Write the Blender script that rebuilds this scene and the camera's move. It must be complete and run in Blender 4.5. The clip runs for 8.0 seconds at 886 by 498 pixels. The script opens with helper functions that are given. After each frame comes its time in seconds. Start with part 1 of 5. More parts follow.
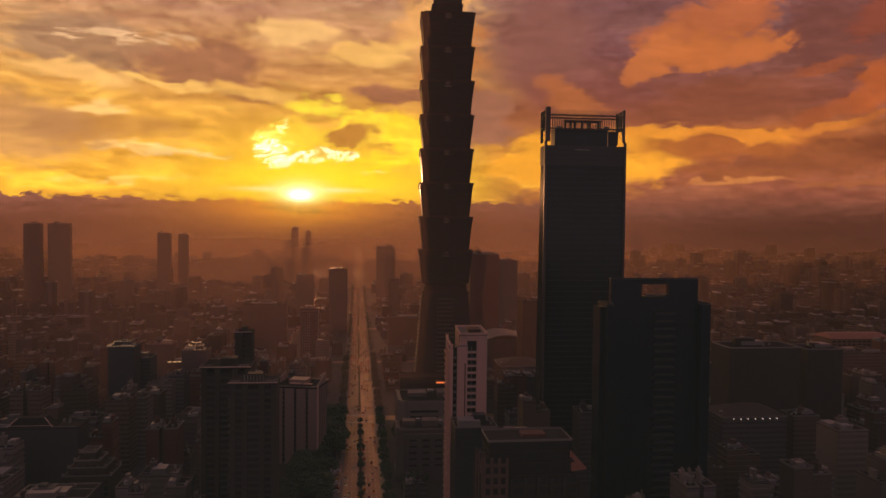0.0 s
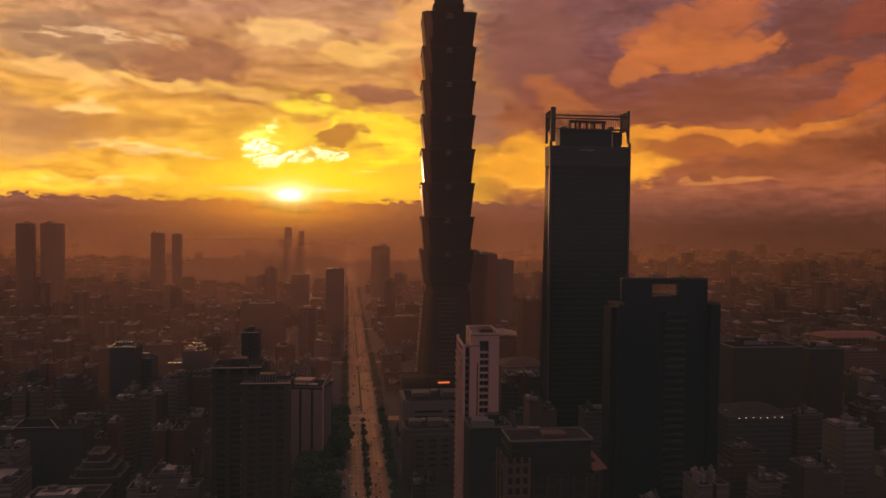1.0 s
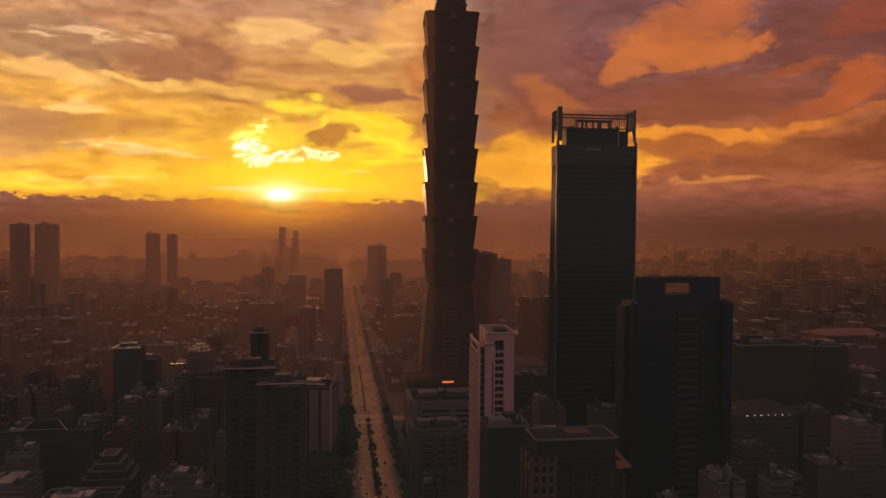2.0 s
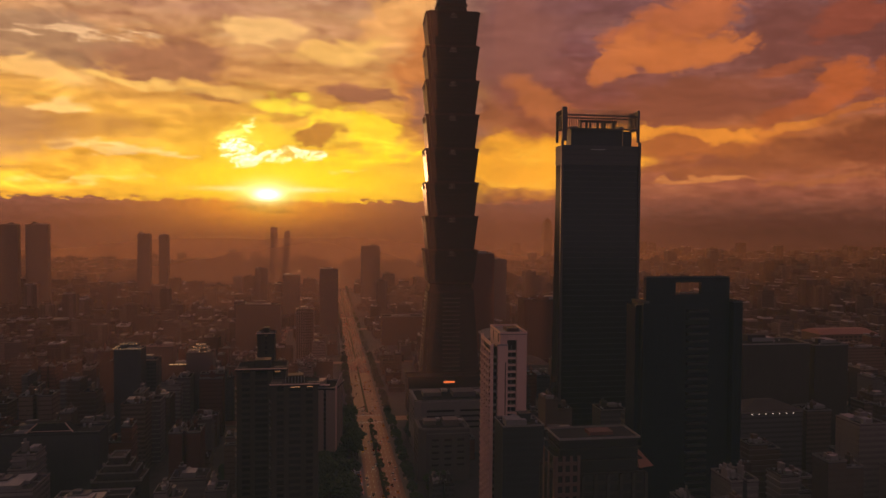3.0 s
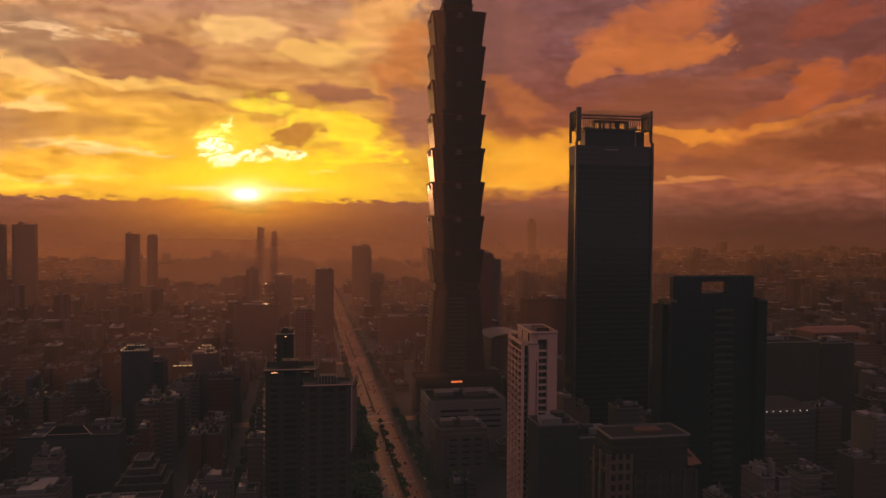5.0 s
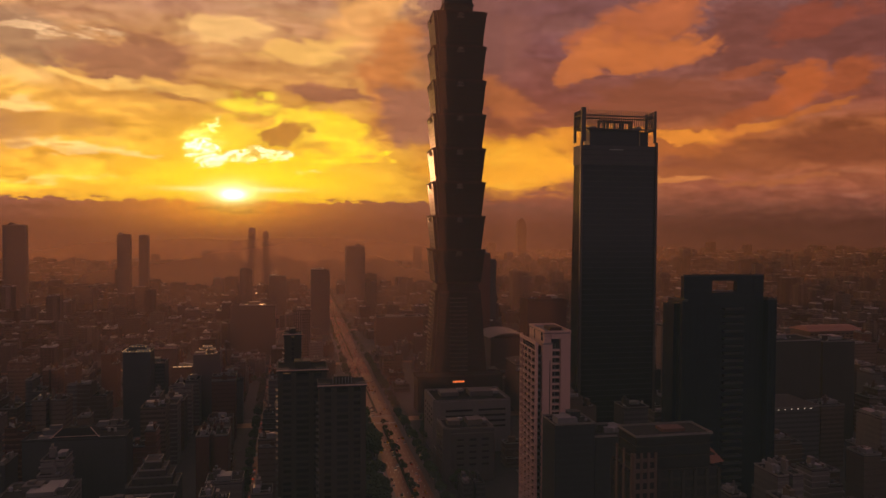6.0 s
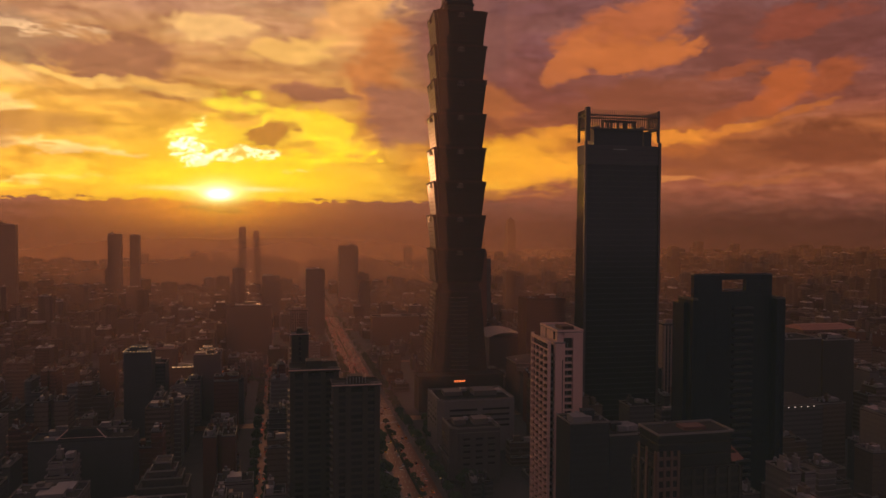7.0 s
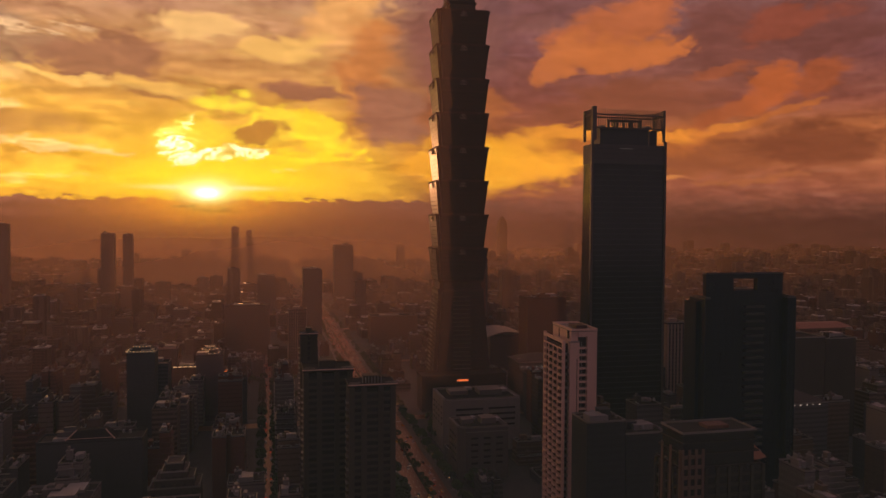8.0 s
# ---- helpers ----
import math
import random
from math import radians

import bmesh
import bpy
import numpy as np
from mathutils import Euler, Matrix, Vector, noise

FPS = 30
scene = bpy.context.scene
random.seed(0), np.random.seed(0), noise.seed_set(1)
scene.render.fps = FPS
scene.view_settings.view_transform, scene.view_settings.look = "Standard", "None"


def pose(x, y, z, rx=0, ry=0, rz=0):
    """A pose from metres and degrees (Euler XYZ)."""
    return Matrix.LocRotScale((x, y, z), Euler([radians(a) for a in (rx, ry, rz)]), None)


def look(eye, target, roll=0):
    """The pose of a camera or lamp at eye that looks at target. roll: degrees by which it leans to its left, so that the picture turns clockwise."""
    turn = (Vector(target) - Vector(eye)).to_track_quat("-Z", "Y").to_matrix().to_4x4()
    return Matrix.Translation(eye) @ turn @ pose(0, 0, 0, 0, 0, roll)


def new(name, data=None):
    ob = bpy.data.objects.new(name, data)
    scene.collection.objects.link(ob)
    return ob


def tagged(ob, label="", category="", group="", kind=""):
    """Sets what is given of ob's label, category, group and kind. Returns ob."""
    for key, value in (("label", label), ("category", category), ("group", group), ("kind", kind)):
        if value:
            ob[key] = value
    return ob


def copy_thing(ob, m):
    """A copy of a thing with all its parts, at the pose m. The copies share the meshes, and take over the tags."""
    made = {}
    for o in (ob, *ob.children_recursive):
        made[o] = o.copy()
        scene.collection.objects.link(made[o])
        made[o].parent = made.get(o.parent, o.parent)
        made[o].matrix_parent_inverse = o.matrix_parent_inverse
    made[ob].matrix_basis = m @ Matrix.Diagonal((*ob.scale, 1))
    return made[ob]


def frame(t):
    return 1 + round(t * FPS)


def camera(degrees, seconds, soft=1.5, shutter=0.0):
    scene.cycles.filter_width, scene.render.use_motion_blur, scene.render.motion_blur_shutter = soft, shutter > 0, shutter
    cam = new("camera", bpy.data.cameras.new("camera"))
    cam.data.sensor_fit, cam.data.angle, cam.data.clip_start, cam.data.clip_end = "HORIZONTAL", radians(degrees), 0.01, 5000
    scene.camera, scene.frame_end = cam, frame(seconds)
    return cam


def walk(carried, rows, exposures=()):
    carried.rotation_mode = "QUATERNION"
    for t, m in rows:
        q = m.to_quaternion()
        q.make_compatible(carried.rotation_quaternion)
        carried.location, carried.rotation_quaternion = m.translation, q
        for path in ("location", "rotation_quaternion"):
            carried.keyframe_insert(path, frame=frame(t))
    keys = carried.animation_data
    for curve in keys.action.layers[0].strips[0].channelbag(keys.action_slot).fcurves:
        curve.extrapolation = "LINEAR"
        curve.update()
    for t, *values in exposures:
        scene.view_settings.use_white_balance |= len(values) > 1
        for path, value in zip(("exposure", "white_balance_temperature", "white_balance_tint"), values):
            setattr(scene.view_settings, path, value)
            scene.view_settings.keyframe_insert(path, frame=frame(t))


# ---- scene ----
cam = camera(61.3, 8.0)
PATH = [
    (0, (2.019, 0.527, 180.144), (2.038, 2.526, 180.08), 0.6),
    (0.5, (-3.683, 0.537, 180.141), (-3.648, 2.536, 180.077), 0.6),
    (1, (-9.492, 0.568, 180.145), (-9.446, 2.567, 180.081), 0.6),
    (1.5, (-15.551, 0.677, 180.143), (-15.494, 2.676, 180.078), 0.5),
    (3, (-34.487, 1.377, 180.005), (-34.385, 3.373, 179.94), 0.4),
    (3.5, (-40.962, 1.664, 179.967), (-40.844, 3.659, 179.903), 0.4),
    (4, (-47.534, 2.045, 179.932), (-47.408, 4.04, 179.867), 0.4),
    (4.5, (-54.178, 2.525, 179.861), (-54.038, 4.519, 179.796), 0.4),
    (6, (-74.027, 4.33, 179.409), (-73.839, 6.32, 179.345), 0.3),
    (6.5, (-80.675, 5.038, 179.304), (-80.469, 7.027, 179.24), 0.3),
    (7, (-87.239, 5.88, 179.23), (-87.017, 7.866, 179.165), 0.3),
    (7.5, (-93.69, 6.858, 179.173), (-93.454, 8.843, 179.108), 0.3),
    (8, (-100.049, 7.909, 179.13), (-99.799, 9.892, 179.063), 0.3),
]
walk(cam, [(t, look(eye, target, roll)) for t, eye, target, roll in PATH])

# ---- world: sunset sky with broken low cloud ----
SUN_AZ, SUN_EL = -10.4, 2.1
# lamp direction, set off the drawn sun so its light runs down the avenue
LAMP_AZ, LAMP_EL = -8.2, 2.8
GRID = 6.0


class Graph:
    """Short-hand for building a node tree."""

    def __init__(self, tree):
        self.tree = tree
        tree.nodes.clear()

    def node(self, kind):
        return self.tree.nodes.new(kind)

    def put(self, socket, value):
        if isinstance(value, bpy.types.NodeSocket):
            self.tree.links.new(value, socket)
        elif isinstance(value, tuple) and len(value) == 3 and socket.type == "RGBA":
            socket.default_value = (*value, 1)
        else:
            socket.default_value = value

    def math(self, op, a, b=0.0, c=0.0):
        n = self.node("ShaderNodeMath")
        n.operation = op
        for s, v in zip(n.inputs, (a, b, c)):
            self.put(s, v)
        return n.outputs[0]

    def vec(self, op, a, b=(0, 0, 0), out=0):
        n = self.node("ShaderNodeVectorMath")
        n.operation = op
        self.put(n.inputs[0], a)
        if op == "SCALE":
            self.put(n.inputs["Scale"], b)
        else:
            self.put(n.inputs[1], b)
        return n.outputs[out]

    def xyz(self, x, y, z):
        n = self.node("ShaderNodeCombineXYZ")
        for s, v in zip(n.inputs, (x, y, z)):
            self.put(s, v)
        return n.outputs[0]

    def step(self, value, lo, hi, a=0.0, b=1.0):
        n = self.node("ShaderNodeMapRange")
        n.interpolation_type = "SMOOTHSTEP"
        for s, v in zip(n.inputs, (value, lo, hi, a, b)):
            self.put(s, v)
        return n.outputs[0]

    def mix(self, fac, a, b, blend="MIX"):
        n = self.node("ShaderNodeMix")
        n.data_type, n.blend_type = "RGBA", blend
        self.put(n.inputs[0], fac)
        self.put(n.inputs[6], a)
        self.put(n.inputs[7], b)
        return n.outputs[2]

    def noise(self, vector, scale, detail=4.0, rough=0.55, out=0):
        n = self.node("ShaderNodeTexNoise")
        if vector is not None:
            self.put(n.inputs["Vector"], vector)
        n.inputs["Scale"].default_value, n.inputs["Detail"].default_value, n.inputs["Roughness"].default_value = scale, detail, rough
        return n.outputs[out]

    def ramp(self, fac, stops):
        n = self.node("ShaderNodeValToRGB")
        e = n.color_ramp.elements
        for i, (p, c) in enumerate(stops):
            el = e[i] if i < 2 else e.new(p)
            el.position, el.color = p, (*c, 1)
        self.put(n.inputs[0], fac)
        return n.outputs[0]


world = bpy.data.worlds.new("sunset_sky")
scene.world = world
world.use_nodes = True
W = Graph(world.node_tree)
way = W.node("ShaderNodeTexCoord").outputs["Generated"]
split = W.node("ShaderNodeSeparateXYZ")
W.put(split.inputs[0], way)
azimuth = W.math("MULTIPLY", W.math("ARCTAN2", split.outputs[0], split.outputs[1]), 57.296)
height = W.math("MULTIPLY", W.math("ARCSINE", split.outputs[2]), 57.296)
flat = W.xyz(azimuth, height, 0.0)
stretched = W.vec("MULTIPLY", way, (1, 1, 2.4))
billow = W.noise(stretched, 9.0, 7.0, 0.6, out=1)
fine = W.noise(stretched, 42.0, 4.0, 0.6, out=1)
shift = W.vec("ADD", W.vec("SCALE", W.vec("SUBTRACT", billow, (0.5, 0.5, 0.5)), 4.5), W.vec("SCALE", W.vec("SUBTRACT", fine, (0.5, 0.5, 0.5)), 1.3))
drifted = W.vec("ADD", flat, W.vec("MULTIPLY", shift, (1.3, 0.75, 0)))
ragged = W.math("SUBTRACT", W.noise(W.vec("ADD", stretched, W.vec("SCALE", billow, 0.12)), 20.0, 9.0, 0.68), 0.5)
wisps = W.noise(W.vec("ADD", W.vec("MULTIPLY", way, (1, 1, 4.5)), W.vec("SCALE", billow, 0.10)), 30.0, 7.0, 0.58)

crease = W.noise(W.vec("ADD", W.vec("MULTIPLY", way, (1, 1, 1.7)), W.vec("SCALE", billow, 0.14)), 44.0, 6.0, 0.62)
shreds = W.step(W.math("ABSOLUTE", W.math("SUBTRACT", crease, 0.5)), 0.085, 0.012)


def spot(vector, az, el, w, h, tilt=0):
    """Distance from a place in the sky, in half-widths."""
    m = W.node("ShaderNodeMapping")
    m.vector_type = "TEXTURE"
    W.put(m.inputs["Vector"], vector)
    m.inputs["Location"].default_value = (az, el, 0)
    m.inputs["Rotation"].default_value = (0, 0, radians(tilt))
    m.inputs["Scale"].default_value = (w, h, 1)
    return W.vec("LENGTH", m.outputs[0], out=1)


def cloud(under, az, el, w, h, tilt, colour, cover, torn=2.4, crisp=0.5):
    """A ragged patch of cloud over the sky behind it."""
    edge = W.math("MULTIPLY_ADD", ragged, torn, spot(drifted, az, el, w, h, tilt))
    return W.mix(W.step(edge, 1.22, 0.45 + 0.6 * crisp, 0.0, cover), under, colour)


fibres = W.noise(W.vec("ADD", W.vec("MULTIPLY", way, (1, 1, 5.0)), W.vec("SCALE", billow, 0.07)), 34.0, 8.0, 0.62)


def streaks(under, az, el, w, h, tilt, colour, cover):
    """A fibrous patch of thin cloud combed out along the wind."""
    edge = W.math("MULTIPLY_ADD", ragged, 1.6, spot(drifted, az, el, w, h, tilt))
    thin = W.math("MULTIPLY_ADD", fibres, 3.0, W.math("MULTIPLY_ADD", edge, -0.75, -0.35))
    return W.mix(W.step(thin, 0.45, 0.98, 0.0, cover), under, colour)


def filaments(under, az, el, w, h, tilt, colour, cover):
    """Bright torn shreds of cloud, lit through from behind."""
    edge = W.step(W.math("MULTIPLY_ADD", ragged, 3.4, spot(drifted, az, el, w, h, tilt)), 1.2, 0.75)
    return W.mix(W.math("MULTIPLY", W.math("MULTIPLY", edge, W.math("MULTIPLY_ADD", shreds, 0.88, 0.12)), cover), under, colour)


def glow(az, el, w, h):
    d = spot(flat, az, el, w, h)
    return W.math("POWER", 2.718, W.math("MULTIPLY", W.math("MULTIPLY", d, d), -1.0))


lift = W.math("MULTIPLY", height, 1 / 40)
sun_side = W.ramp(lift, [(0.0, (1.0, 0.44, 0.022)), (0.09, (1.06, 0.51, 0.030)), (0.20, (0.98, 0.45, 0.055)), (0.32, (0.70, 0.33, 0.105)), (0.45, (0.46, 0.245, 0.135)), (0.8, (0.16, 0.11, 0.10))])
far_side = W.ramp(lift, [(0.0, (0.14, 0.042, 0.024)), (0.07, (0.22, 0.062, 0.026)), (0.12, (0.27, 0.075, 0.024)), (0.17, (0.34, 0.095, 0.026)), (0.22, (0.22, 0.060, 0.034)), (0.34, (0.19, 0.071, 0.058)), (0.8, (0.12, 0.075, 0.075))])
sky_colour = W.mix(W.step(W.math("MULTIPLY_ADD", ragged, 8.0, azimuth), 8.0, -1.0), far_side, sun_side)
streak = W.noise(W.vec("MULTIPLY", drifted, (0.055, 0.30, 1)), 1.0, 6.0, 0.6)
sky_colour = W.mix(W.step(streak, 0.42, 0.68, 0.0, 0.55), sky_colour, W.mix(1.0, sky_colour, (1.30, 1.42, 1.1), "MULTIPLY"))
sky_colour = W.mix(W.step(streak, 0.48, 0.26, 0.0, 0.6), sky_colour, W.mix(1.0, sky_colour, (0.66, 0.56, 0.85), "MULTIPLY"))
cirrus = W.noise(W.vec("ADD", W.vec("MULTIPLY", way, (1, 1, 9.0)), W.vec("SCALE", billow, 0.05)), 16.0, 7.0, 0.6)
sky_colour = W.mix(W.step(cirrus, 0.53, 0.70, 0.0, 0.6), sky_colour, W.mix(1.0, sky_colour, (1.20, 1.42, 1.5), "MULTIPLY"))
# the undersides that face the low sun are lit, the far sides of each billow are dull
curl = W.vec("ADD", stretched, W.vec("SCALE", billow, 0.16))
towards = (-0.006, 0.0, -0.030)
relief = W.math("SUBTRACT", W.noise(curl, 16.0, 8.0, 0.60), W.noise(W.vec("ADD", curl, towards), 16.0, 8.0, 0.60))
ripple = W.vec("ADD", stretched, W.vec("SCALE", billow, 0.10))
tufts = W.math("SUBTRACT", W.noise(ripple, 46.0, 6.0, 0.6), W.noise(W.vec("ADD", ripple, (-0.003, 0.0, -0.011)), 46.0, 6.0, 0.6))
broken = W.step(azimuth, 14.0, -4.0, 0.75, 1.0)
relief = W.math("MULTIPLY", relief, broken)
tufts = W.math("MULTIPLY", tufts, broken)
lit = W.math("MULTIPLY_ADD", relief, 1.1, W.math("MULTIPLY_ADD", wisps, 0.5, 0.77))
sky_colour = W.mix(1.0, sky_colour, W.xyz(W.math("POWER", lit, 0.80), lit, W.math("POWER", lit, 1.15)), "MULTIPLY")
sky_colour = W.mix(W.math("MULTIPLY", glow(SUN_AZ + 1.0, 3.4, 9.0, 3.8), 0.9), sky_colour, (1.30, 0.78, 0.02))
sky_colour = cloud(sky_colour, -25.09, 12.27, 5.67, 1.90, 0, (0.4, 0.225, 0.105), 0.8, 2, 0.2)
sky_colour = cloud(sky_colour, -17.07, 11.20, 5.12, 1.46, -6, (0.4, 0.17, 0.07), 0.9, 1.8, 0.3)
sky_colour = cloud(sky_colour, -14.09, 9.08, 2.20, 0.45, -4, (0.5, 0.22, 0.05), 0.8, 1.8, 0.5)
sky_colour = streaks(sky_colour, -23.05, 12.64, 4.76, 0.39, 4, (1.2, 0.74, 0.3), 0.7)
sky_colour = streaks(sky_colour, -20.22, 5.06, 5.44, 0.52, -7, (1.5, 0.98, 0.28), 0.7)
sky_colour = streaks(sky_colour, -23.05, 2.94, 6.92, 0.28, -3, (1.4, 0.85, 0.15), 0.7)
sky_colour = cloud(sky_colour, -24.42, 6.58, 6.08, 1.38, 0, (0.6, 0.27, 0.05), 0.75, 1.6, 0.1)
sky_colour = cloud(sky_colour, -0.46, 14.90, 3.66, 2.16, 25, (1.15, 0.55, 0.13), 0.85, 2, 0.2)
sky_colour = cloud(sky_colour, 1.48, 10.61, 2.85, 4.76, 0, (0.7, 0.235, 0.045), 0.9, 1.8, 0.1)
sky_colour = cloud(sky_colour, -2.61, 6.77, 1.71, 1.94, 50, (1.6, 1.05, 0.02), 0.9, 2.8, 0.6)
sky_colour = streaks(sky_colour, -3.04, 5.06, 5.88, 1.12, 8, (1.6, 1.05, 0.015), 0.9)
sky_colour = cloud(sky_colour, -11.58, 5.67, 3.03, 1.67, 20, (1.6, 1.1, 0.04), 0.8, 1.6, 0.1)
sky_colour = cloud(sky_colour, -6.43, 7.04, 2.52, 1.28, 8, (1.6, 1.08, 0.04), 0.95, 2.2, 0.6)
sky_colour = cloud(sky_colour, -6.6, 6.75, 1.9, 0.95, 6, (0.62, 0.26, 0.03), 0.95, 3.2, 0.45)
sky_colour = cloud(sky_colour, -3.68, 9.78, 2.39, 0.69, 0, (0.42, 0.17, 0.07), 0.95, 1.8, 0.6)
sky_colour = cloud(sky_colour, 3.0, 8.4, 3.6, 2.3, -22, (0.37, 0.155, 0.078), 0.92, 1.8, 0.35)
sky_colour = cloud(sky_colour, -29.5, 6.4, 5.5, 2.6, 0, (0.56, 0.27, 0.085), 0.75, 1.5, 0.0)
sky_colour = cloud(sky_colour, 34.0, 13.0, 4.5, 3.0, 0, (0.15, 0.043, 0.028), 0.8, 1.2, 0.0)
# cream-lit heaps high on the sun's side
sky_colour = cloud(sky_colour, -10.8, 13.9, 3.7, 1.0, 4, (1.25, 0.72, 0.20), 0.9, 2.2, 0.35)
sky_colour = cloud(sky_colour, -25.6, 10.0, 4.4, 0.8, -6, (1.25, 0.68, 0.16), 0.85, 2.2, 0.3)
sky_colour = cloud(sky_colour, -19.0, 9.9, 3.6, 0.42, -10, (1.35, 0.78, 0.15), 0.85, 2.2, 0.4)
sky_colour = cloud(sky_colour, -13.8, 9.4, 2.8, 0.5, -12, (1.3, 0.72, 0.12), 0.8, 2.2, 0.35)
sky_colour = cloud(sky_colour, -5.0, 12.8, 3.0, 0.8, 12, (1.25, 0.70, 0.14), 0.85, 2.4, 0.35)
sky_colour = cloud(sky_colour, -9.4, 8.5, 2.6, 0.55, 6, (1.5, 1.12, 0.05), 0.9, 2.4, 0.4)
sky_colour = cloud(sky_colour, -23.8, 7.8, 1.9, 0.45, 4, (1.4, 0.82, 0.20), 0.9, 2.2, 0.4)
sky_colour = cloud(sky_colour, -2.2, 6.4, 1.0, 1.5, -35, (1.5, 1.05, 0.03), 0.85, 2.4, 0.4)
sky_colour = cloud(sky_colour, 14.0, 5.2, 4.8, 2.1, 6, (0.95, 0.38, 0.020), 0.95, 1.4, 0.35)
# over the towers and to the side: mauve gaps, orange-lit heaps and a bright ridge over the hills
sky_colour = cloud(sky_colour, 8.0, 13.6, 4.2, 3.6, 0, (0.244, 0.0915, 0.0619), 0.9, 1.0, 0.0)
sky_colour = cloud(sky_colour, 9.9, 9.6, 2.6, 1.3, -38, (0.478, 0.14, 0.0331), 0.85, 1.7, 0.2)
sky_colour = cloud(sky_colour, 6.9, 8.0, 2.0, 1.1, 0, (0.374, 0.12, 0.036), 0.8, 1.5, 0.1)
sky_colour = cloud(sky_colour, 9.2, 4.6, 5.6, 2.15, 1, (1.0, 0.42, 0.018), 0.95, 1.3, 0.3)
sky_colour = streaks(sky_colour, 8.8, 5.4, 3.8, 0.5, -2, (1.09, 0.52, 0.0288), 0.8)
sky_colour = streaks(sky_colour, 9.0, 3.3, 3.8, 0.4, 2, (1.09, 0.541, 0.036), 0.7)
sky_colour = cloud(sky_colour, 10.3, 2.3, 4.7, 0.26, 2, (0.374, 0.125, 0.0216), 0.7, 2, 0.3)
sky_colour = cloud(sky_colour, 20.2, 8.8, 7.6, 1.9, 4, (0.234, 0.0645, 0.0259), 0.9, 1.3, 0.1)
sky_colour = cloud(sky_colour, 27.6, 13.0, 4.4, 2.8, 0, (0.165, 0.050, 0.032), 0.9, 1.2, 0.1)
sky_colour = cloud(sky_colour, 20.8, 14.6, 5.4, 2.0, 24, (0.489, 0.127, 0.0346), 0.95, 2.3, 0.25)
sky_colour = cloud(sky_colour, 20.0, 12.3, 5.0, 1.05, 5, (0.582, 0.156, 0.0317), 0.95, 2.4, 0.35)
sky_colour = cloud(sky_colour, 16.2, 12.2, 3.0, 0.8, 34, (0.624, 0.172, 0.036), 0.8, 1.7, 0.3)
sky_colour = cloud(sky_colour, 31.4, 13.9, 4.2, 0.8, 10, (0.26, 0.058, 0.026), 0.85, 1.7, 0.2)
sky_colour = cloud(sky_colour, 27.2, 10.9, 2.2, 0.5, 8, (0.343, 0.0832, 0.0259), 0.8, 1.7, 0.3)
sky_colour = cloud(sky_colour, 30.4, 9.6, 2.2, 1.5, 35, (0.458, 0.102, 0.0216), 0.95, 1.7, 0.4)
sky_colour = cloud(sky_colour, 33.6, 9.9, 2.4, 1.2, 20, (0.33, 0.074, 0.020), 0.9, 1.7, 0.3)
sky_colour = cloud(sky_colour, 27.6, 8.0, 2.6, 0.7, 28, (0.374, 0.0874, 0.0216), 0.85, 1.7, 0.2)
sky_colour = cloud(sky_colour, 22.0, 6.0, 8.0, 1.15, 0, (0.374, 0.102, 0.0173), 0.9, 1.3, 0.2)
sky_colour = cloud(sky_colour, 16.6, 6.9, 3.0, 0.75, -4, (0.86, 0.31, 0.022), 0.9, 1.7, 0.3)
sky_colour = cloud(sky_colour, 22.2, 6.5, 3.6, 0.42, -3, (0.74, 0.24, 0.022), 0.9, 1.7, 0.3)
sky_colour = cloud(sky_colour, 27.6, 6.9, 2.8, 0.36, 12, (0.60, 0.18, 0.022), 0.9, 1.7, 0.3)
sky_colour = cloud(sky_colour, 31.9, 7.8, 2.6, 0.32, 14, (0.437, 0.116, 0.0216), 0.85, 1.7, 0.3)
sky_colour = cloud(sky_colour, 28.2, 5.0, 6.4, 1.25, 3, (0.213, 0.0582, 0.0166), 0.9, 1.3, 0.15)
sky_colour = cloud(sky_colour, 33.6, 5.6, 4.4, 1.5, 0, (0.156, 0.0395, 0.013), 0.9, 1.3, 0.1)
sky_colour = cloud(sky_colour, 21.4, 4.0, 4.4, 0.55, -3, (0.26, 0.0728, 0.0173), 0.8, 1.5, 0.2)
sky_colour = cloud(sky_colour, 22.0, 3.25, 3.2, 0.20, 2, (0.478, 0.166, 0.0346), 0.85, 1.7, 0.3)
sky_colour = cloud(sky_colour, 29.4, 3.4, 4.2, 0.34, 4, (0.281, 0.0832, 0.023), 0.85, 1.7, 0.3)
sky_colour = filaments(sky_colour, -12.43, 5.81, 1.60, 1.08, 25, (1.9, 1.6, 0.2), 0.95)
sky_colour = filaments(sky_colour, -12.82, 5.38, 1.12, 0.62, 15, (2.8, 2.6, 1.3), 1)
sky_colour = filaments(sky_colour, -11.46, 6.58, 0.61, 0.33, 60, (2.4, 2.2, 0.6), 0.9)
sky_colour = filaments(sky_colour, -10.85, 4.44, 1.87, 0.42, 4, (3.0, 2.8, 1.6), 1)
sky_colour = filaments(sky_colour, -8.18, 4.95, 2.16, 0.38, 14, (2.7, 2.4, 1.0), 1)
sky_colour = filaments(sky_colour, -3.89, 4.07, 1.49, 0.13, 2, (1.8, 1.5, 0.4), 0.8)
shade = W.math("MULTIPLY_ADD", tufts, 0.45, W.math("MULTIPLY_ADD", relief, 0.7, W.math("MULTIPLY_ADD", wisps, 0.2, 0.92)))
sky_colour = W.vec("SCALE", sky_colour, shade)
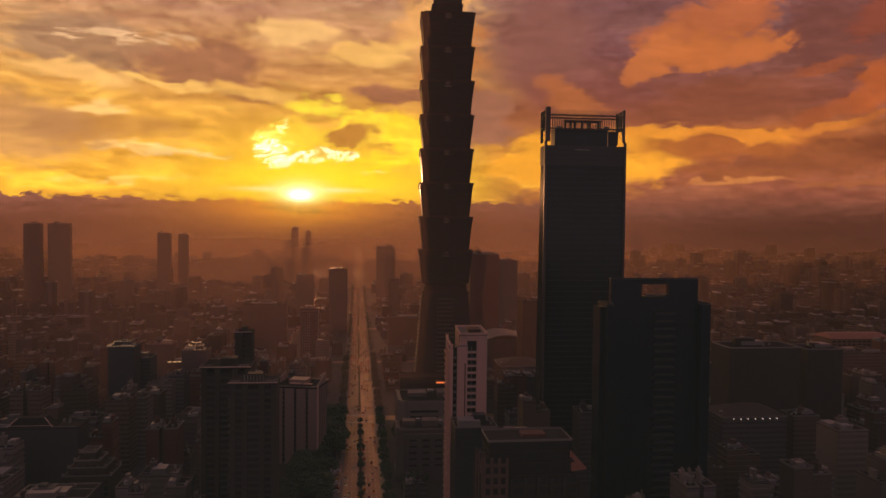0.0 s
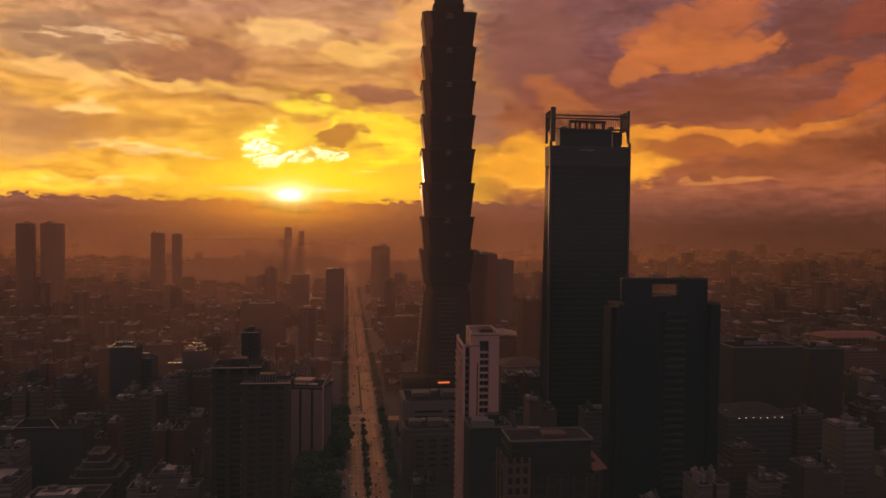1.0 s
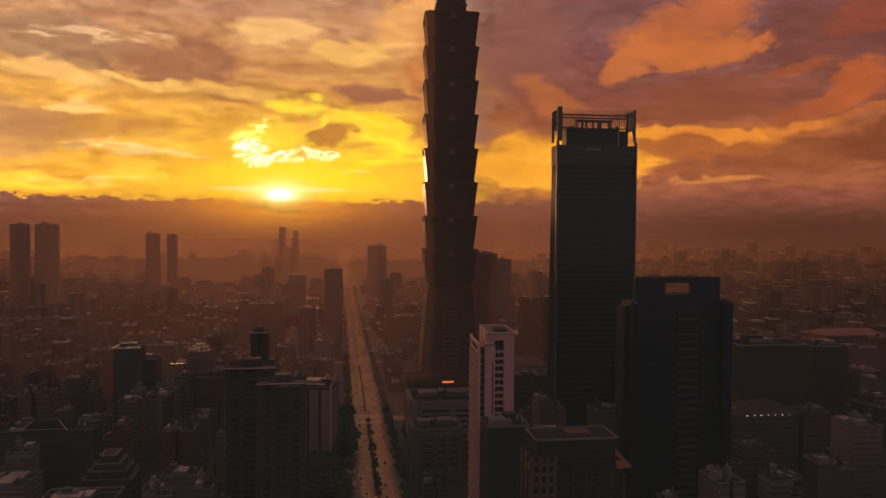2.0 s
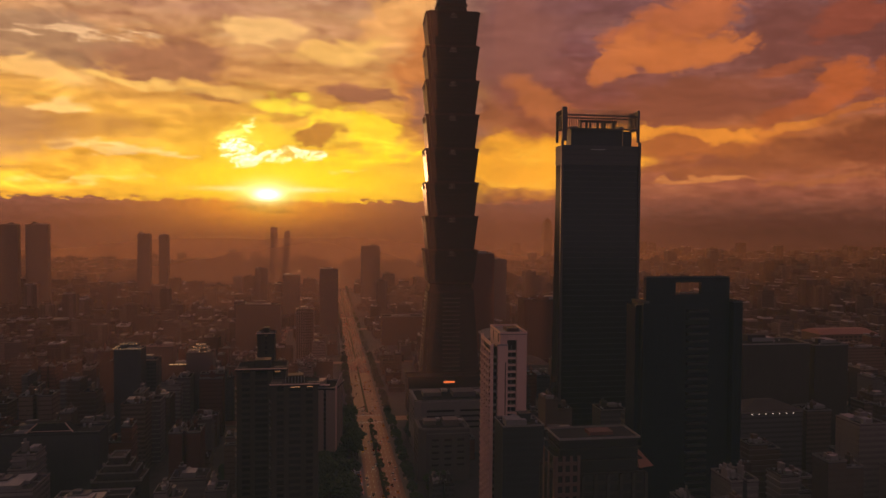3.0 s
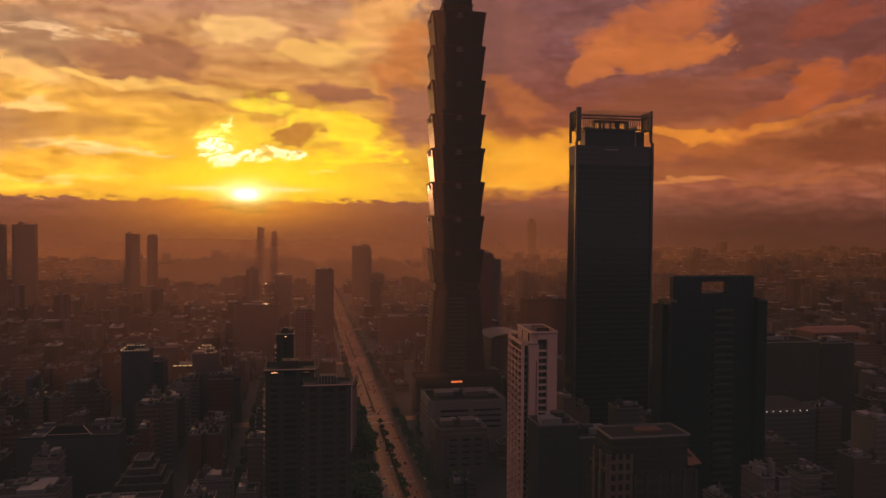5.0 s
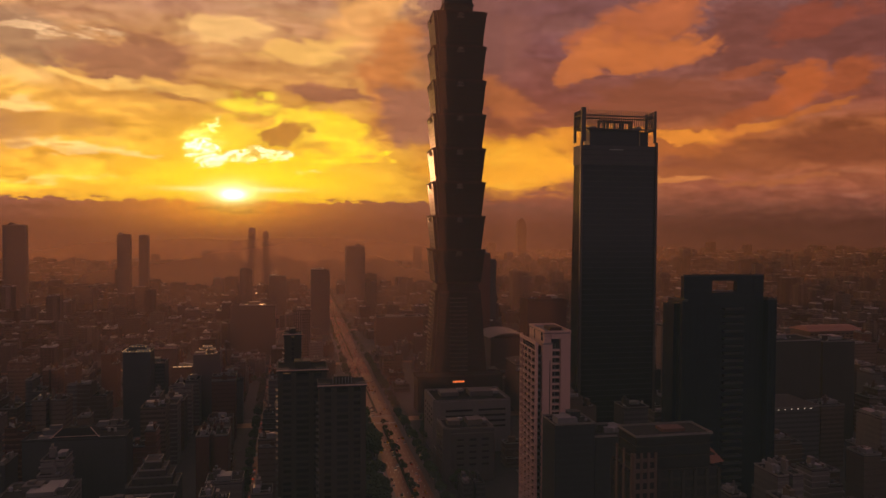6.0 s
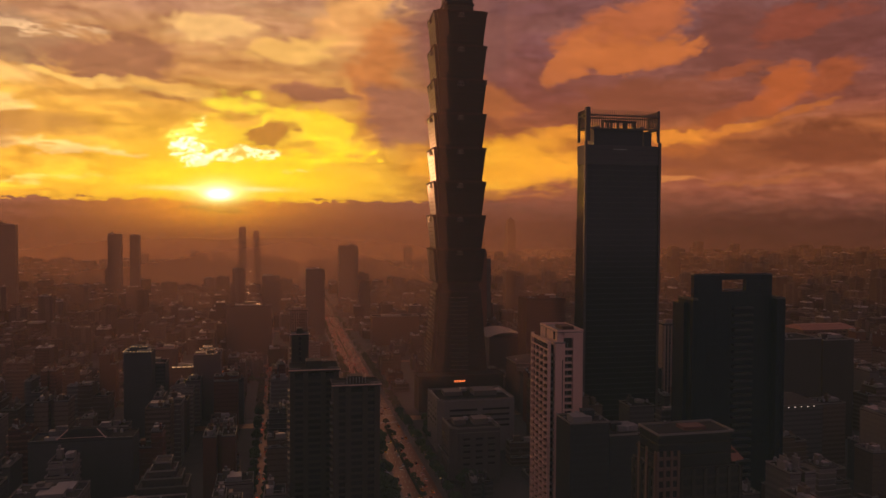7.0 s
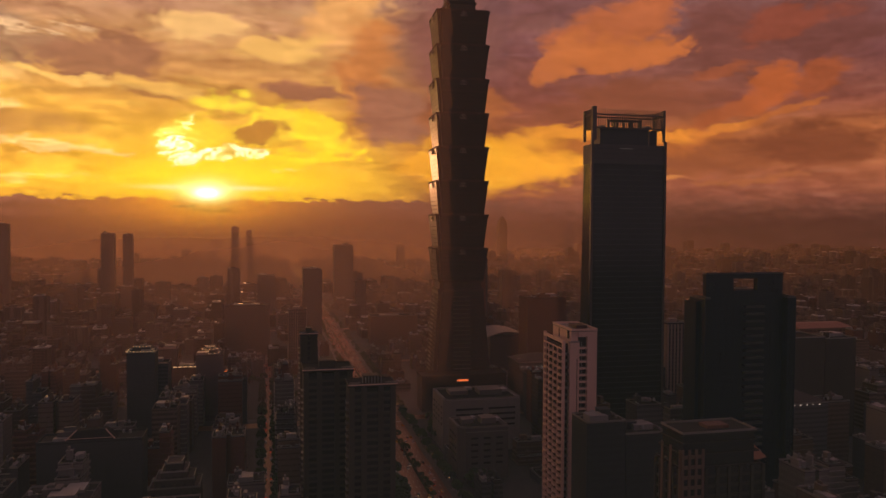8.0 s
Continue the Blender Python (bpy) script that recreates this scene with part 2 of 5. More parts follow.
sky_colour = W.mix(W.math("MULTIPLY", glow(SUN_AZ + 1.4, 3.0, 7.5, 1.6), 0.85), sky_colour, (2.1, 1.30, 0.006))
sky_colour = W.mix(W.math("MULTIPLY", glow(SUN_AZ + 0.5, SUN_EL + 0.8, 2.8, 1.6), 0.9), sky_colour, (1.7, 1.35, 0.03))
sky_colour = W.mix(glow(SUN_AZ + 0.2, SUN_EL + 0.45, 3.2, 0.16), sky_colour, (1.9, 1.75, 0.9))
# low down the sky is brightened to make up for the dimming haze sheets
sky_colour = W.vec("SCALE", sky_colour, W.step(height, 10.0, 1.6, 1.0, 1.5))
# the dark bank of cloud along the horizon, the haze below it, and the sun at its edge
bank_top = W.math("MULTIPLY_ADD", W.math("SUBTRACT", W.noise(stretched, 54.0, 7.0, 0.66), 0.5), 2.1, 1.74)
melt = W.step(azimuth, 9.0, 17.0, 0.06, 1.5)
bank = W.step(W.math("SUBTRACT", height, bank_top), melt, W.math("MULTIPLY", melt, -1.0))
bank = W.math("MULTIPLY", bank, W.step(azimuth, 34.0, 12.0, 0.85, 1.0))
bank_colour = W.ramp(W.math("MULTIPLY_ADD", height, 0.25, 0.5), [(0.0, (0.05, 0.016, 0.010)), (0.36, (0.06, 0.020, 0.012)), (0.52, (0.09, 0.029, 0.016)), (0.72, (0.16, 0.057, 0.029)), (0.98, (0.23, 0.088, 0.045))])
bank_colour = W.vec("SCALE", bank_colour, W.step(azimuth, 32.0, 4.0, 0.27, 1.08))
banked = W.math("MULTIPLY_ADD", tufts, 1.6, W.math("MULTIPLY_ADD", wisps, 0.7, 0.66))
bank_colour = W.mix(1.0, bank_colour, W.xyz(banked, banked, W.math("MULTIPLY", banked, 1.15)), "MULTIPLY")
bank_colour = W.mix(W.math("MULTIPLY", glow(SUN_AZ, 1.5, 8.0, 2.2), 0.9), bank_colour, (1.55, 0.54, 0.028))
bank_colour = W.mix(W.math("MULTIPLY", glow(SUN_AZ, 1.4, 4.0, 1.4), 0.75), bank_colour, (2.5, 0.92, 0.03))
bank_colour = cloud(bank_colour, SUN_AZ, 0.95, 3.4, 0.16, 2, (0.80, 0.36, 0.02), 0.8)
sky_colour = W.mix(bank, sky_colour, bank_colour)
# the sun breaks over the bank in a white burst
burst = glow(SUN_AZ + 0.1, SUN_EL - 0.1, 2.0, 1.3)
sky_colour = W.mix(W.math("MULTIPLY", burst, 0.75), sky_colour, (1.5, 1.0, 0.05))
sky_colour = W.mix(glow(SUN_AZ + 0.1, SUN_EL + 0.35, 2.0, 0.55), sky_colour, (2.4, 2.2, 0.45))
sky_colour = W.mix(glow(SUN_AZ + 0.1, SUN_EL + 0.2, 1.5, 0.72), sky_colour, (4.5, 3.9, 0.9))
sky_colour = W.mix(glow(SUN_AZ + 0.1, SUN_EL + 0.05, 0.75, 0.34), sky_colour, (8.0, 7.2, 4.5))
# away from the sun the cloud cover turns to dull grey dusk
facing = W.math("COSINE", W.math("MULTIPLY", W.math("SUBTRACT", azimuth, SUN_AZ), 0.017453))
away = W.math("MULTIPLY", W.step(facing, -0.1, 0.72), W.step(height, 62.0, 16.0, 0.1, 1.0))
sky_colour = W.mix(away, W.mix(W.noise(stretched, 3.0), (0.125, 0.076, 0.076), (0.21, 0.125, 0.115)), sky_colour)
sky_colour = W.mix(1.0, sky_colour, (1.0, 0.995, 1.22), "MULTIPLY")
clear = W.node("ShaderNodeTexSky")
clear.sky_type, clear.sun_disc = "NISHITA", False
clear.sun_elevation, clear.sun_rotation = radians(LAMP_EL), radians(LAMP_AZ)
clear.air_density, clear.dust_density = 2.0, 4.0
clear_sky, cloudy_sky = W.node("ShaderNodeBackground"), W.node("ShaderNodeBackground")
W.put(clear_sky.inputs[0], clear.outputs[0])
clear_sky.inputs[1].default_value = 0.05
W.put(cloudy_sky.inputs[0], sky_colour)
cloudy_sky.inputs[1].default_value = 1.06
both = W.node("ShaderNodeMixShader")
W.put(both.inputs[0], 0.97)
W.put(both.inputs[1], clear_sky.outputs[0])
W.put(both.inputs[2], cloudy_sky.outputs[0])
W.put(W.node("ShaderNodeOutputWorld").inputs[0], both.outputs[0])

# ---- the low sun lamp, turned and raised off the drawn disc to light the avenue ----
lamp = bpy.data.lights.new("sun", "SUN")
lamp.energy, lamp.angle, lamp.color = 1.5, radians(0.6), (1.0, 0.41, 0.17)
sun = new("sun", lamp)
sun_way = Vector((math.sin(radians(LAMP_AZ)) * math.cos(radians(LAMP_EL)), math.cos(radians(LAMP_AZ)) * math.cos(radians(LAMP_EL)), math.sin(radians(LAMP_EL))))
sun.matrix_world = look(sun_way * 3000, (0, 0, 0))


# ---- materials ----
def surface(name, a, b, rough=0.7, metal=0.0, size=3.0, vary=0.35, bump=0.0, island=False, spec=0.5, lines=None, rough_vary=0.12, sheen=(1.0, 1.0, 1.0), glare_coat=0.0):
    """Painted, tiled, stone or glazed surface: two colours in fine grain and broad stains, with a tint of its own for each object."""
    m = bpy.data.materials.new(name)
    m.use_nodes = True
    g = Graph(m.node_tree)
    at = g.node("ShaderNodeTexCoord").outputs["Object"]
    broad = g.noise(at, 0.06 / size * 3, 3.0)
    grain = g.noise(at, 2.2 / size * 3, 5.0, 0.65)
    own = g.node("ShaderNodeNewGeometry").outputs["Random Per Island"] if island else g.node("ShaderNodeObjectInfo").outputs["Random"]
    colour = g.mix(g.math("MULTIPLY_ADD", grain, 0.5, g.math("MULTIPLY", broad, 0.5)), a, b)
    tint = g.math("MULTIPLY_ADD", g.math("SUBTRACT", own, 0.5), 2 * vary, 1.0)
    colour = g.vec("SCALE", colour, tint)
    streaks = g.noise(g.vec("MULTIPLY", at, (0.9, 0.9, 0.05)), 1.0, 4.0)
    colour = g.mix(g.step(streaks, 0.5, 0.75, 0.0, 0.35), colour, g.vec("SCALE", colour, 0.55))
    bsdf = g.node("ShaderNodeBsdfPrincipled")
    if lines:
        wide, high, part_dark = lines
        sep = g.node("ShaderNodeSeparateXYZ")
        g.put(sep.inputs[0], at)
        def rule(v, pitch, share):
            return g.math("LESS_THAN", g.math("FRACT", g.math("DIVIDE", v, pitch)), share)
        grid = g.math("MAXIMUM", rule(sep.outputs[2], high, 0.28), g.math("MAXIMUM", rule(sep.outputs[0], wide, 0.16), rule(sep.outputs[1], wide, 0.16)))
        colour = g.mix(grid, g.vec("SCALE", colour, part_dark), colour)
    g.put(bsdf.inputs["Base Color"], colour)
    g.put(bsdf.inputs["Roughness"], g.math("MULTIPLY_ADD", g.math("SUBTRACT", grain, 0.5), rough_vary * 2, rough))
    bsdf.inputs["Metallic"].default_value = metal
    bsdf.inputs["Specular IOR Level"].default_value = spec
    bsdf.inputs["Specular Tint"].default_value = (*sheen, 1)
    # orange-tinted coat that strengthens the sunset glare on the road
    if glare_coat:
        bsdf.inputs["Coat Weight"].default_value, bsdf.inputs["Coat Roughness"].default_value, bsdf.inputs["Coat IOR"].default_value = glare_coat, 0.34, 2.0
        bsdf.inputs["Coat Tint"].default_value = (1.0, 0.50, 0.24, 1)
    if bump:
        bn = g.node("ShaderNodeBump")
        bn.inputs["Strength"].default_value, bn.inputs["Distance"].default_value = bump, 0.05
        g.put(bn.inputs["Height"], grain)
        g.put(bsdf.inputs["Normal"], bn.outputs[0])
    g.put(g.node("ShaderNodeOutputMaterial").inputs[0], bsdf.outputs[0])
    return m


def shining(name, colour, power):
    m = bpy.data.materials.new(name)
    m.use_nodes = True
    g = Graph(m.node_tree)
    e = g.node("ShaderNodeEmission")
    g.put(e.inputs[0], colour)
    e.inputs[1].default_value = power
    g.put(g.node("ShaderNodeOutputMaterial").inputs[0], e.outputs[0])
    return m


def haze_sheet(name, thick, tall, away, colour):
    """Sheet standing in for haze: lets most light through and scatters the rest of the daylight forward, thinner with
    height.
    """
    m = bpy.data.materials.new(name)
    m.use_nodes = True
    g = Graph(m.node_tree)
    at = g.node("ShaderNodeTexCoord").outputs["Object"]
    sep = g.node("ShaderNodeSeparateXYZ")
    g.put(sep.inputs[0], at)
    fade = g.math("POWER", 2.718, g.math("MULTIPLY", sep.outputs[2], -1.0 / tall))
    # sheets grow denser towards the sun's bearing, imitating its forward glow in haze
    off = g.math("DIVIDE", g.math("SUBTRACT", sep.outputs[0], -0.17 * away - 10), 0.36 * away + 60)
    sunward = g.math("MULTIPLY_ADD", g.math("POWER", 2.718, g.math("MULTIPLY", g.math("MULTIPLY", off, off), -1.0)), 1.10 if away > 300 else 0.1, 0.15 if away > 300 else 1.0)
    fade = g.math("MULTIPLY", fade, sunward)
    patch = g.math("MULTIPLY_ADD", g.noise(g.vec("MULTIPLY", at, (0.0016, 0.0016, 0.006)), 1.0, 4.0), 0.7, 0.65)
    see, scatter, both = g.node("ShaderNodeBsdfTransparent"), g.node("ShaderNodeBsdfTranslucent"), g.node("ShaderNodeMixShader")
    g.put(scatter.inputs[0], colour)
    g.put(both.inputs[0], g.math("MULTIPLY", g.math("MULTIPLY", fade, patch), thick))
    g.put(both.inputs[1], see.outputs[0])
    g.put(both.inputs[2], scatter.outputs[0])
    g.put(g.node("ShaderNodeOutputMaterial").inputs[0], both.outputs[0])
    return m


TILE_PALE = surface("pale_tile", (0.231, 0.204, 0.190), (0.170, 0.150, 0.136), 0.55, spec=0.25)
STONE_PANEL = surface("pale_stone_panel", (0.40, 0.30, 0.25), (0.30, 0.22, 0.185), 0.6, vary=0.06, spec=0.25)
TILE_BEIGE = surface("beige_tile", (0.155, 0.115, 0.086), (0.110, 0.081, 0.063), 0.6, spec=0.25)
TILE_GREY = surface("grey_tile", (0.115, 0.110, 0.110), (0.075, 0.072, 0.069), 0.55, spec=0.25)
BROWN_STONE = surface("brown_stone", (0.060, 0.050, 0.042), (0.040, 0.034, 0.029), 0.8, vary=0.1, spec=0.12)
RED_STONE = surface("red_brown_stone", (0.17, 0.100, 0.078), (0.115, 0.070, 0.056), 0.7, vary=0.08, spec=0.2)
BROWN_TILE = surface("brown_tile", (0.085, 0.070, 0.056), (0.058, 0.048, 0.040), 0.7, vary=0.1, spec=0.2)
TILE_RED = surface("red_brown_tile", (0.158, 0.075, 0.056), (0.105, 0.053, 0.038), 0.6, spec=0.25)
CONCRETE = surface("weathered_concrete", (0.20, 0.170, 0.150), (0.13, 0.110, 0.098), 0.75, bump=0.2)
WHITE = surface("cream_white_render", (0.80, 0.53, 0.43), (0.62, 0.40, 0.32), 0.5, vary=0.06)
DARK_STONE = surface("dark_granite", (0.048, 0.050, 0.056), (0.030, 0.032, 0.036), 0.40, vary=0.1)
METAL_ROOF = surface("coated_steel_roof", (0.36, 0.34, 0.33), (0.12, 0.115, 0.11), 0.40, 0.25, vary=0.7, island=True)
SHED_ROOF = surface("weathered_sheet_roofing", (0.42, 0.40, 0.39), (0.12, 0.11, 0.11), 0.40, 0.25, vary=0.8, island=True)
RUST_ROOF = surface("rust_red_roof_sheet", (0.34, 0.12, 0.06), (0.20, 0.075, 0.04), 0.5, vary=0.1)
ROOF = surface("roof_screed", (0.052, 0.047, 0.042), (0.026, 0.024, 0.022), 0.9, vary=0.3, spec=0.1)
CAP = surface("parapet_coping", (0.26, 0.225, 0.20), (0.16, 0.14, 0.13), 0.40, vary=0.25)
STEEL = surface("galvanised_steel", (0.42, 0.41, 0.40), (0.30, 0.29, 0.29), 0.55, 0.6, vary=0.1)
GLASS = surface("dark_window_glass", (0.055, 0.050, 0.048), (0.028, 0.026, 0.026), 0.18, size=8, spec=0.55, rough_vary=0.05)
TOWER_GLASS = surface("green_tinted_curtain_wall", (0.034, 0.040, 0.036), (0.022, 0.027, 0.025), 0.42, size=8, lines=(1.6, 4.2, 0.84), vary=0.05, spec=0.14, rough_vary=0.06)
TOWER_METAL = surface("bronze_grey_cladding", (0.060, 0.052, 0.045), (0.043, 0.037, 0.033), 0.8, 0.0, vary=0.08, spec=0.08)
PLAZA_GLASS = surface("grey_curtain_wall", (0.028, 0.032, 0.036), (0.018, 0.021, 0.024), 0.14, size=8, lines=(1.5, 4.1, 0.85), vary=0.05, rough_vary=0.05)
PLAZA_METAL = surface("silver_grey_cladding", (0.13, 0.105, 0.095), (0.09, 0.075, 0.068), 0.38, 0.35, vary=0.08)
BLUE_GLASS = surface("blue_black_glass", (0.014, 0.024, 0.040), (0.009, 0.015, 0.026), 0.22, size=8, lines=(1.7, 3.9, 0.8), vary=0.05, rough_vary=0.05)
# orange sunset glare is put into the road's base, specular and coat colours
ASPHALT = surface("glare_tinted_asphalt", (0.110, 0.056, 0.034), (0.058, 0.032, 0.021), 0.37, size=12, vary=0.05, rough_vary=0.10, spec=1.0, sheen=(1.0, 0.45, 0.20), glare_coat=0.4)
GROUND = surface("city_ground", (0.052, 0.050, 0.042), (0.032, 0.031, 0.026), 0.6, size=60, vary=0.05)
PAVING = surface("grey_paving", (0.16, 0.145, 0.13), (0.11, 0.10, 0.09), 0.5, vary=0.1)
PAINT_LINE = surface("road_paint", (0.55, 0.53, 0.50), (0.40, 0.38, 0.36), 0.5, vary=0.1)
GRASS = surface("dull_grass", (0.045, 0.055, 0.020), (0.028, 0.036, 0.014), 0.8, vary=0.1)
LEAF = surface("dark_leaves", (0.046, 0.080, 0.020), (0.024, 0.044, 0.012), 0.6, vary=0.3)
BARK = surface("bark", (0.10, 0.075, 0.055), (0.06, 0.045, 0.035), 0.85)
FAR_WALL = surface("far_city_walls", (0.165, 0.135, 0.118), (0.085, 0.070, 0.061), 0.9, size=12, vary=0.6, island=True, lines=(4.2, 3.3, 0.45), spec=0.08)
CAR_PAINTS = [surface("car_paint_" + n, c, tuple(0.8 * k for k in c), 0.22, vary=0.1) for n, c in (("white", (0.6, 0.6, 0.6)), ("silver", (0.32, 0.32, 0.33)), ("black", (0.02, 0.02, 0.022)), ("yellow", (0.55, 0.30, 0.02)), ("red", (0.25, 0.03, 0.02)))]
TRAFFIC = surface("mixed_car_paint", (0.30, 0.29, 0.28), (0.20, 0.19, 0.19), 0.25, vary=0.9, island=True)
RUBBER = surface("tyre_rubber", (0.02, 0.02, 0.02), (0.03, 0.03, 0.03), 0.8)
HEADLAMP = shining("headlamp", (1.0, 0.55, 0.25), 1.2)
TAILLAMP = shining("tail_lamp", (1.0, 0.10, 0.03), 1.0)
STREETLIGHT = shining("street_light", (1.0, 0.50, 0.22), 0.4)
SIGN_ORANGE = shining("orange_sign", (1.0, 0.20, 0.05), 1.3)
SIGN_RED = shining("red_sign", (1.0, 0.10, 0.04), 1.2)
LIT_WARM = shining("lit_window", (1.0, 0.55, 0.25), 0.9)
SIGN_WHITE = shining("white_light", (1.0, 0.75, 0.6), 0.8)


# ---- mesh helpers ----
class Geo:
    """Vertices and faces of one mesh."""

    def __init__(self):
        self.v, self.f = [], []

    def box(self, x0, y0, z0, x1, y1, z1):
        return self.loft([(x0, y0), (x1, y0), (x1, y1), (x0, y1)], z0, [(x0, y0), (x1, y0), (x1, y1), (x0, y1)], z1)

    def loft(self, low, z0, high, z1):
        n, k = len(self.v), len(low)
        self.v += [(x, y, z0) for x, y in low] + [(x, y, z1) for x, y in high]
        self.f += [tuple(n + i for i in reversed(range(k))), tuple(n + k + i for i in range(k))]
        self.f += [(n + i, n + (i + 1) % k, n + k + (i + 1) % k, n + k + i) for i in range(k)]
        return self

    def slope(self, outline, z0, tops, lean=0.0):
        """Prism over four corners with a sloping lid: heights at its two sides, and a lean from front to back."""
        n = len(self.v)
        (a, b) = tops
        lid = (a, b, b + lean, a + lean)
        self.v += [(x, y, z0) for x, y in outline] + [(x, y, z) for (x, y), z in zip(outline, lid)]
        self.f += [(n + 3, n + 2, n + 1, n), (n + 4, n + 5, n + 6, n + 7)] + [(n + k, n + (k + 1) % 4, n + 4 + (k + 1) % 4, n + 4 + k) for k in range(4)]
        return self

    def cyl(self, x, y, r, z0, z1, sides=10, top=None):
        top = r if top is None else top
        ring = [(math.cos(2 * math.pi * i / sides), math.sin(2 * math.pi * i / sides)) for i in range(sides)]
        return self.loft([(x + r * c, y + r * s) for c, s in ring], z0, [(x + top * c, y + top * s) for c, s in ring], z1)

    def ring(self, x0, y0, x1, y1, z0, z1, t):
        """Four walls round a rectangle, t thick, butted end to end."""
        self.box(x0, y0, z0, x1, y0 + t, z1)
        self.box(x0, y1 - t, z0, x1, y1, z1)
        self.box(x0, y0 + t, z0, x0 + t, y1 - t, z1)
        return self.box(x1 - t, y0 + t, z0, x1, y1 - t, z1)

    def beam(self, p, q, t):
        p, q = Vector(p), Vector(q)
        d = (q - p).normalized()
        a = d.cross(Vector((0, 0, 1)) if abs(d.z) < 0.9 else Vector((1, 0, 0))).normalized() * t / 2
        b = d.cross(a).normalized() * t / 2
        n = len(self.v)
        self.v += [tuple(e + k) for e in (p, q) for k in (a + b, b - a, -a - b, a - b)]
        self.f += [(n, n + 1, n + 2, n + 3), (n + 7, n + 6, n + 5, n + 4)] + [(n + i, n + 4 + i, n + 4 + (i + 1) % 4, n + (i + 1) % 4) for i in range(4)]
        return self

    def ball(self, x, y, z, r, rng, squash=0.8):
        """A rough eight-sided clump."""
        n = len(self.v)
        for d in ((1, 0, 0), (0, 1, 0), (-1, 0, 0), (0, -1, 0), (0, 0, 1), (0, 0, -1)):
            k = r * rng.uniform(0.6, 1.25)
            self.v.append((x + d[0] * k, y + d[1] * k, z + d[2] * k * squash))
        self.f += [(n + i, n + (i + 1) % 4, n + 4) for i in range(4)] + [(n + (i + 1) % 4, n + i, n + 5) for i in range(4)]

    def mesh(self, name, material):
        me = bpy.data.meshes.new(name)
        me.from_pydata(self.v, [], self.f)
        me.materials.append(material)
        return me


def part(name, geo, material, parent, label="", kind=""):
    """One mesh under a thing or a part; geo may also be a mesh that alike pieces share."""
    ob = new(name, geo if isinstance(geo, bpy.types.Mesh) else geo.mesh(name, material))
    ob.parent = parent
    return tagged(ob, label, kind=kind)


def thing(name, label, category, x, y, z=0.0, turn=GRID, group="", kind=""):
    ob = new(name)
    ob.matrix_world = pose(x, y, z, 0, 0, turn)
    ob.empty_display_size = 3
    return tagged(ob, label, category, group, kind)


def solid(name, geo, material, label, category, kind="", x=0.0, y=0.0, z=0.0, turn=0.0):
    ob = new(name, geo.mesh(name, material))
    ob.matrix_world = pose(x, y, z, 0, 0, turn)
    return tagged(ob, label, category, kind=kind)


SIN, COS = math.sin(radians(GRID)), math.cos(radians(GRID))
ROAD_X = 6.2


def place(v, u):
    """World place from metres beside and along the avenue."""
    return ROAD_X + v * COS - u * SIN, v * SIN + u * COS


def along(x, y):
    """Metres beside and along the avenue, from a world place."""
    return (x - ROAD_X) * COS + y * SIN, y * COS - (x - ROAD_X) * SIN


# ---- ground, avenue, side streets ----
solid("ground", Geo().box(-7000, -2500, -1.0, 7000, 9000, 0.0), GROUND, "dark built-up city ground reaching the horizon", "ground", "structure")


def strip(name, v0, v1, u0, u1, z0, z1, material, label, category):
    c = [place(v0, u0), place(v1, u0), place(v1, u1), place(v0, u1)]
    return solid(name, Geo().loft(c, z0, c, z1), material, label, category, "structure")


ROAD_W = 12.6
strip("road_avenue", -ROAD_W, ROAD_W, 150, 4700, -0.5, 0.06, ASPHALT, "broad worn asphalt avenue tinted with orange glare, running straight to the horizon", "road")
strip("pavement_north", ROAD_W, 19.5, 150, 2400, -0.5, 0.17, PAVING, "grey paved kerb strip along the avenue", "pavement")
strip("pavement_south", -19.5, -ROAD_W, 150, 2400, -0.5, 0.17, PAVING, "grey paved kerb strip along the avenue", "pavement")
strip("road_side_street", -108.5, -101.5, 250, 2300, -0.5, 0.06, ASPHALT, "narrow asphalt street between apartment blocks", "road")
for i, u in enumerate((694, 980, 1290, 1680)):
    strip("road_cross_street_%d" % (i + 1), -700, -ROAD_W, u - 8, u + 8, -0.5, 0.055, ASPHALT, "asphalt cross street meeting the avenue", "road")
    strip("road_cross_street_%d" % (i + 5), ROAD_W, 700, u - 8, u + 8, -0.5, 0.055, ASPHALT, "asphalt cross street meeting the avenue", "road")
u = 160.0
for stop in (684, 970, 1280, 1670, 2400):
    strip("median_strip", -1.8, 0.3, u + 14, stop - 14, 0.0, 0.30, GRASS, "planted kerbed median of the avenue", "median")
    u = stop + 20
marks = Geo()
for v in (-9.8, -6.8, -3.9, 3.4, 6.4, 9.5):
    for k in range(95):
        c = place(v, 480 + 11 * k)
        marks.box(c[0] - 0.12, c[1] - 2.2, 0.06, c[0] + 0.12, c[1] + 2.2, 0.075)
for u0 in (682, 706, 968, 992):
    for k in range(18):
        c = place(-12.0 + 1.4 * k, u0)
        marks.box(c[0] - 0.4, c[1] - 1.8, 0.06, c[0] + 0.4, c[1] + 1.8, 0.075)
tagged(solid("lane_markings", marks, PAINT_LINE, "worn white lane dashes and crossing bars on asphalt", "road marking", "stuff"))

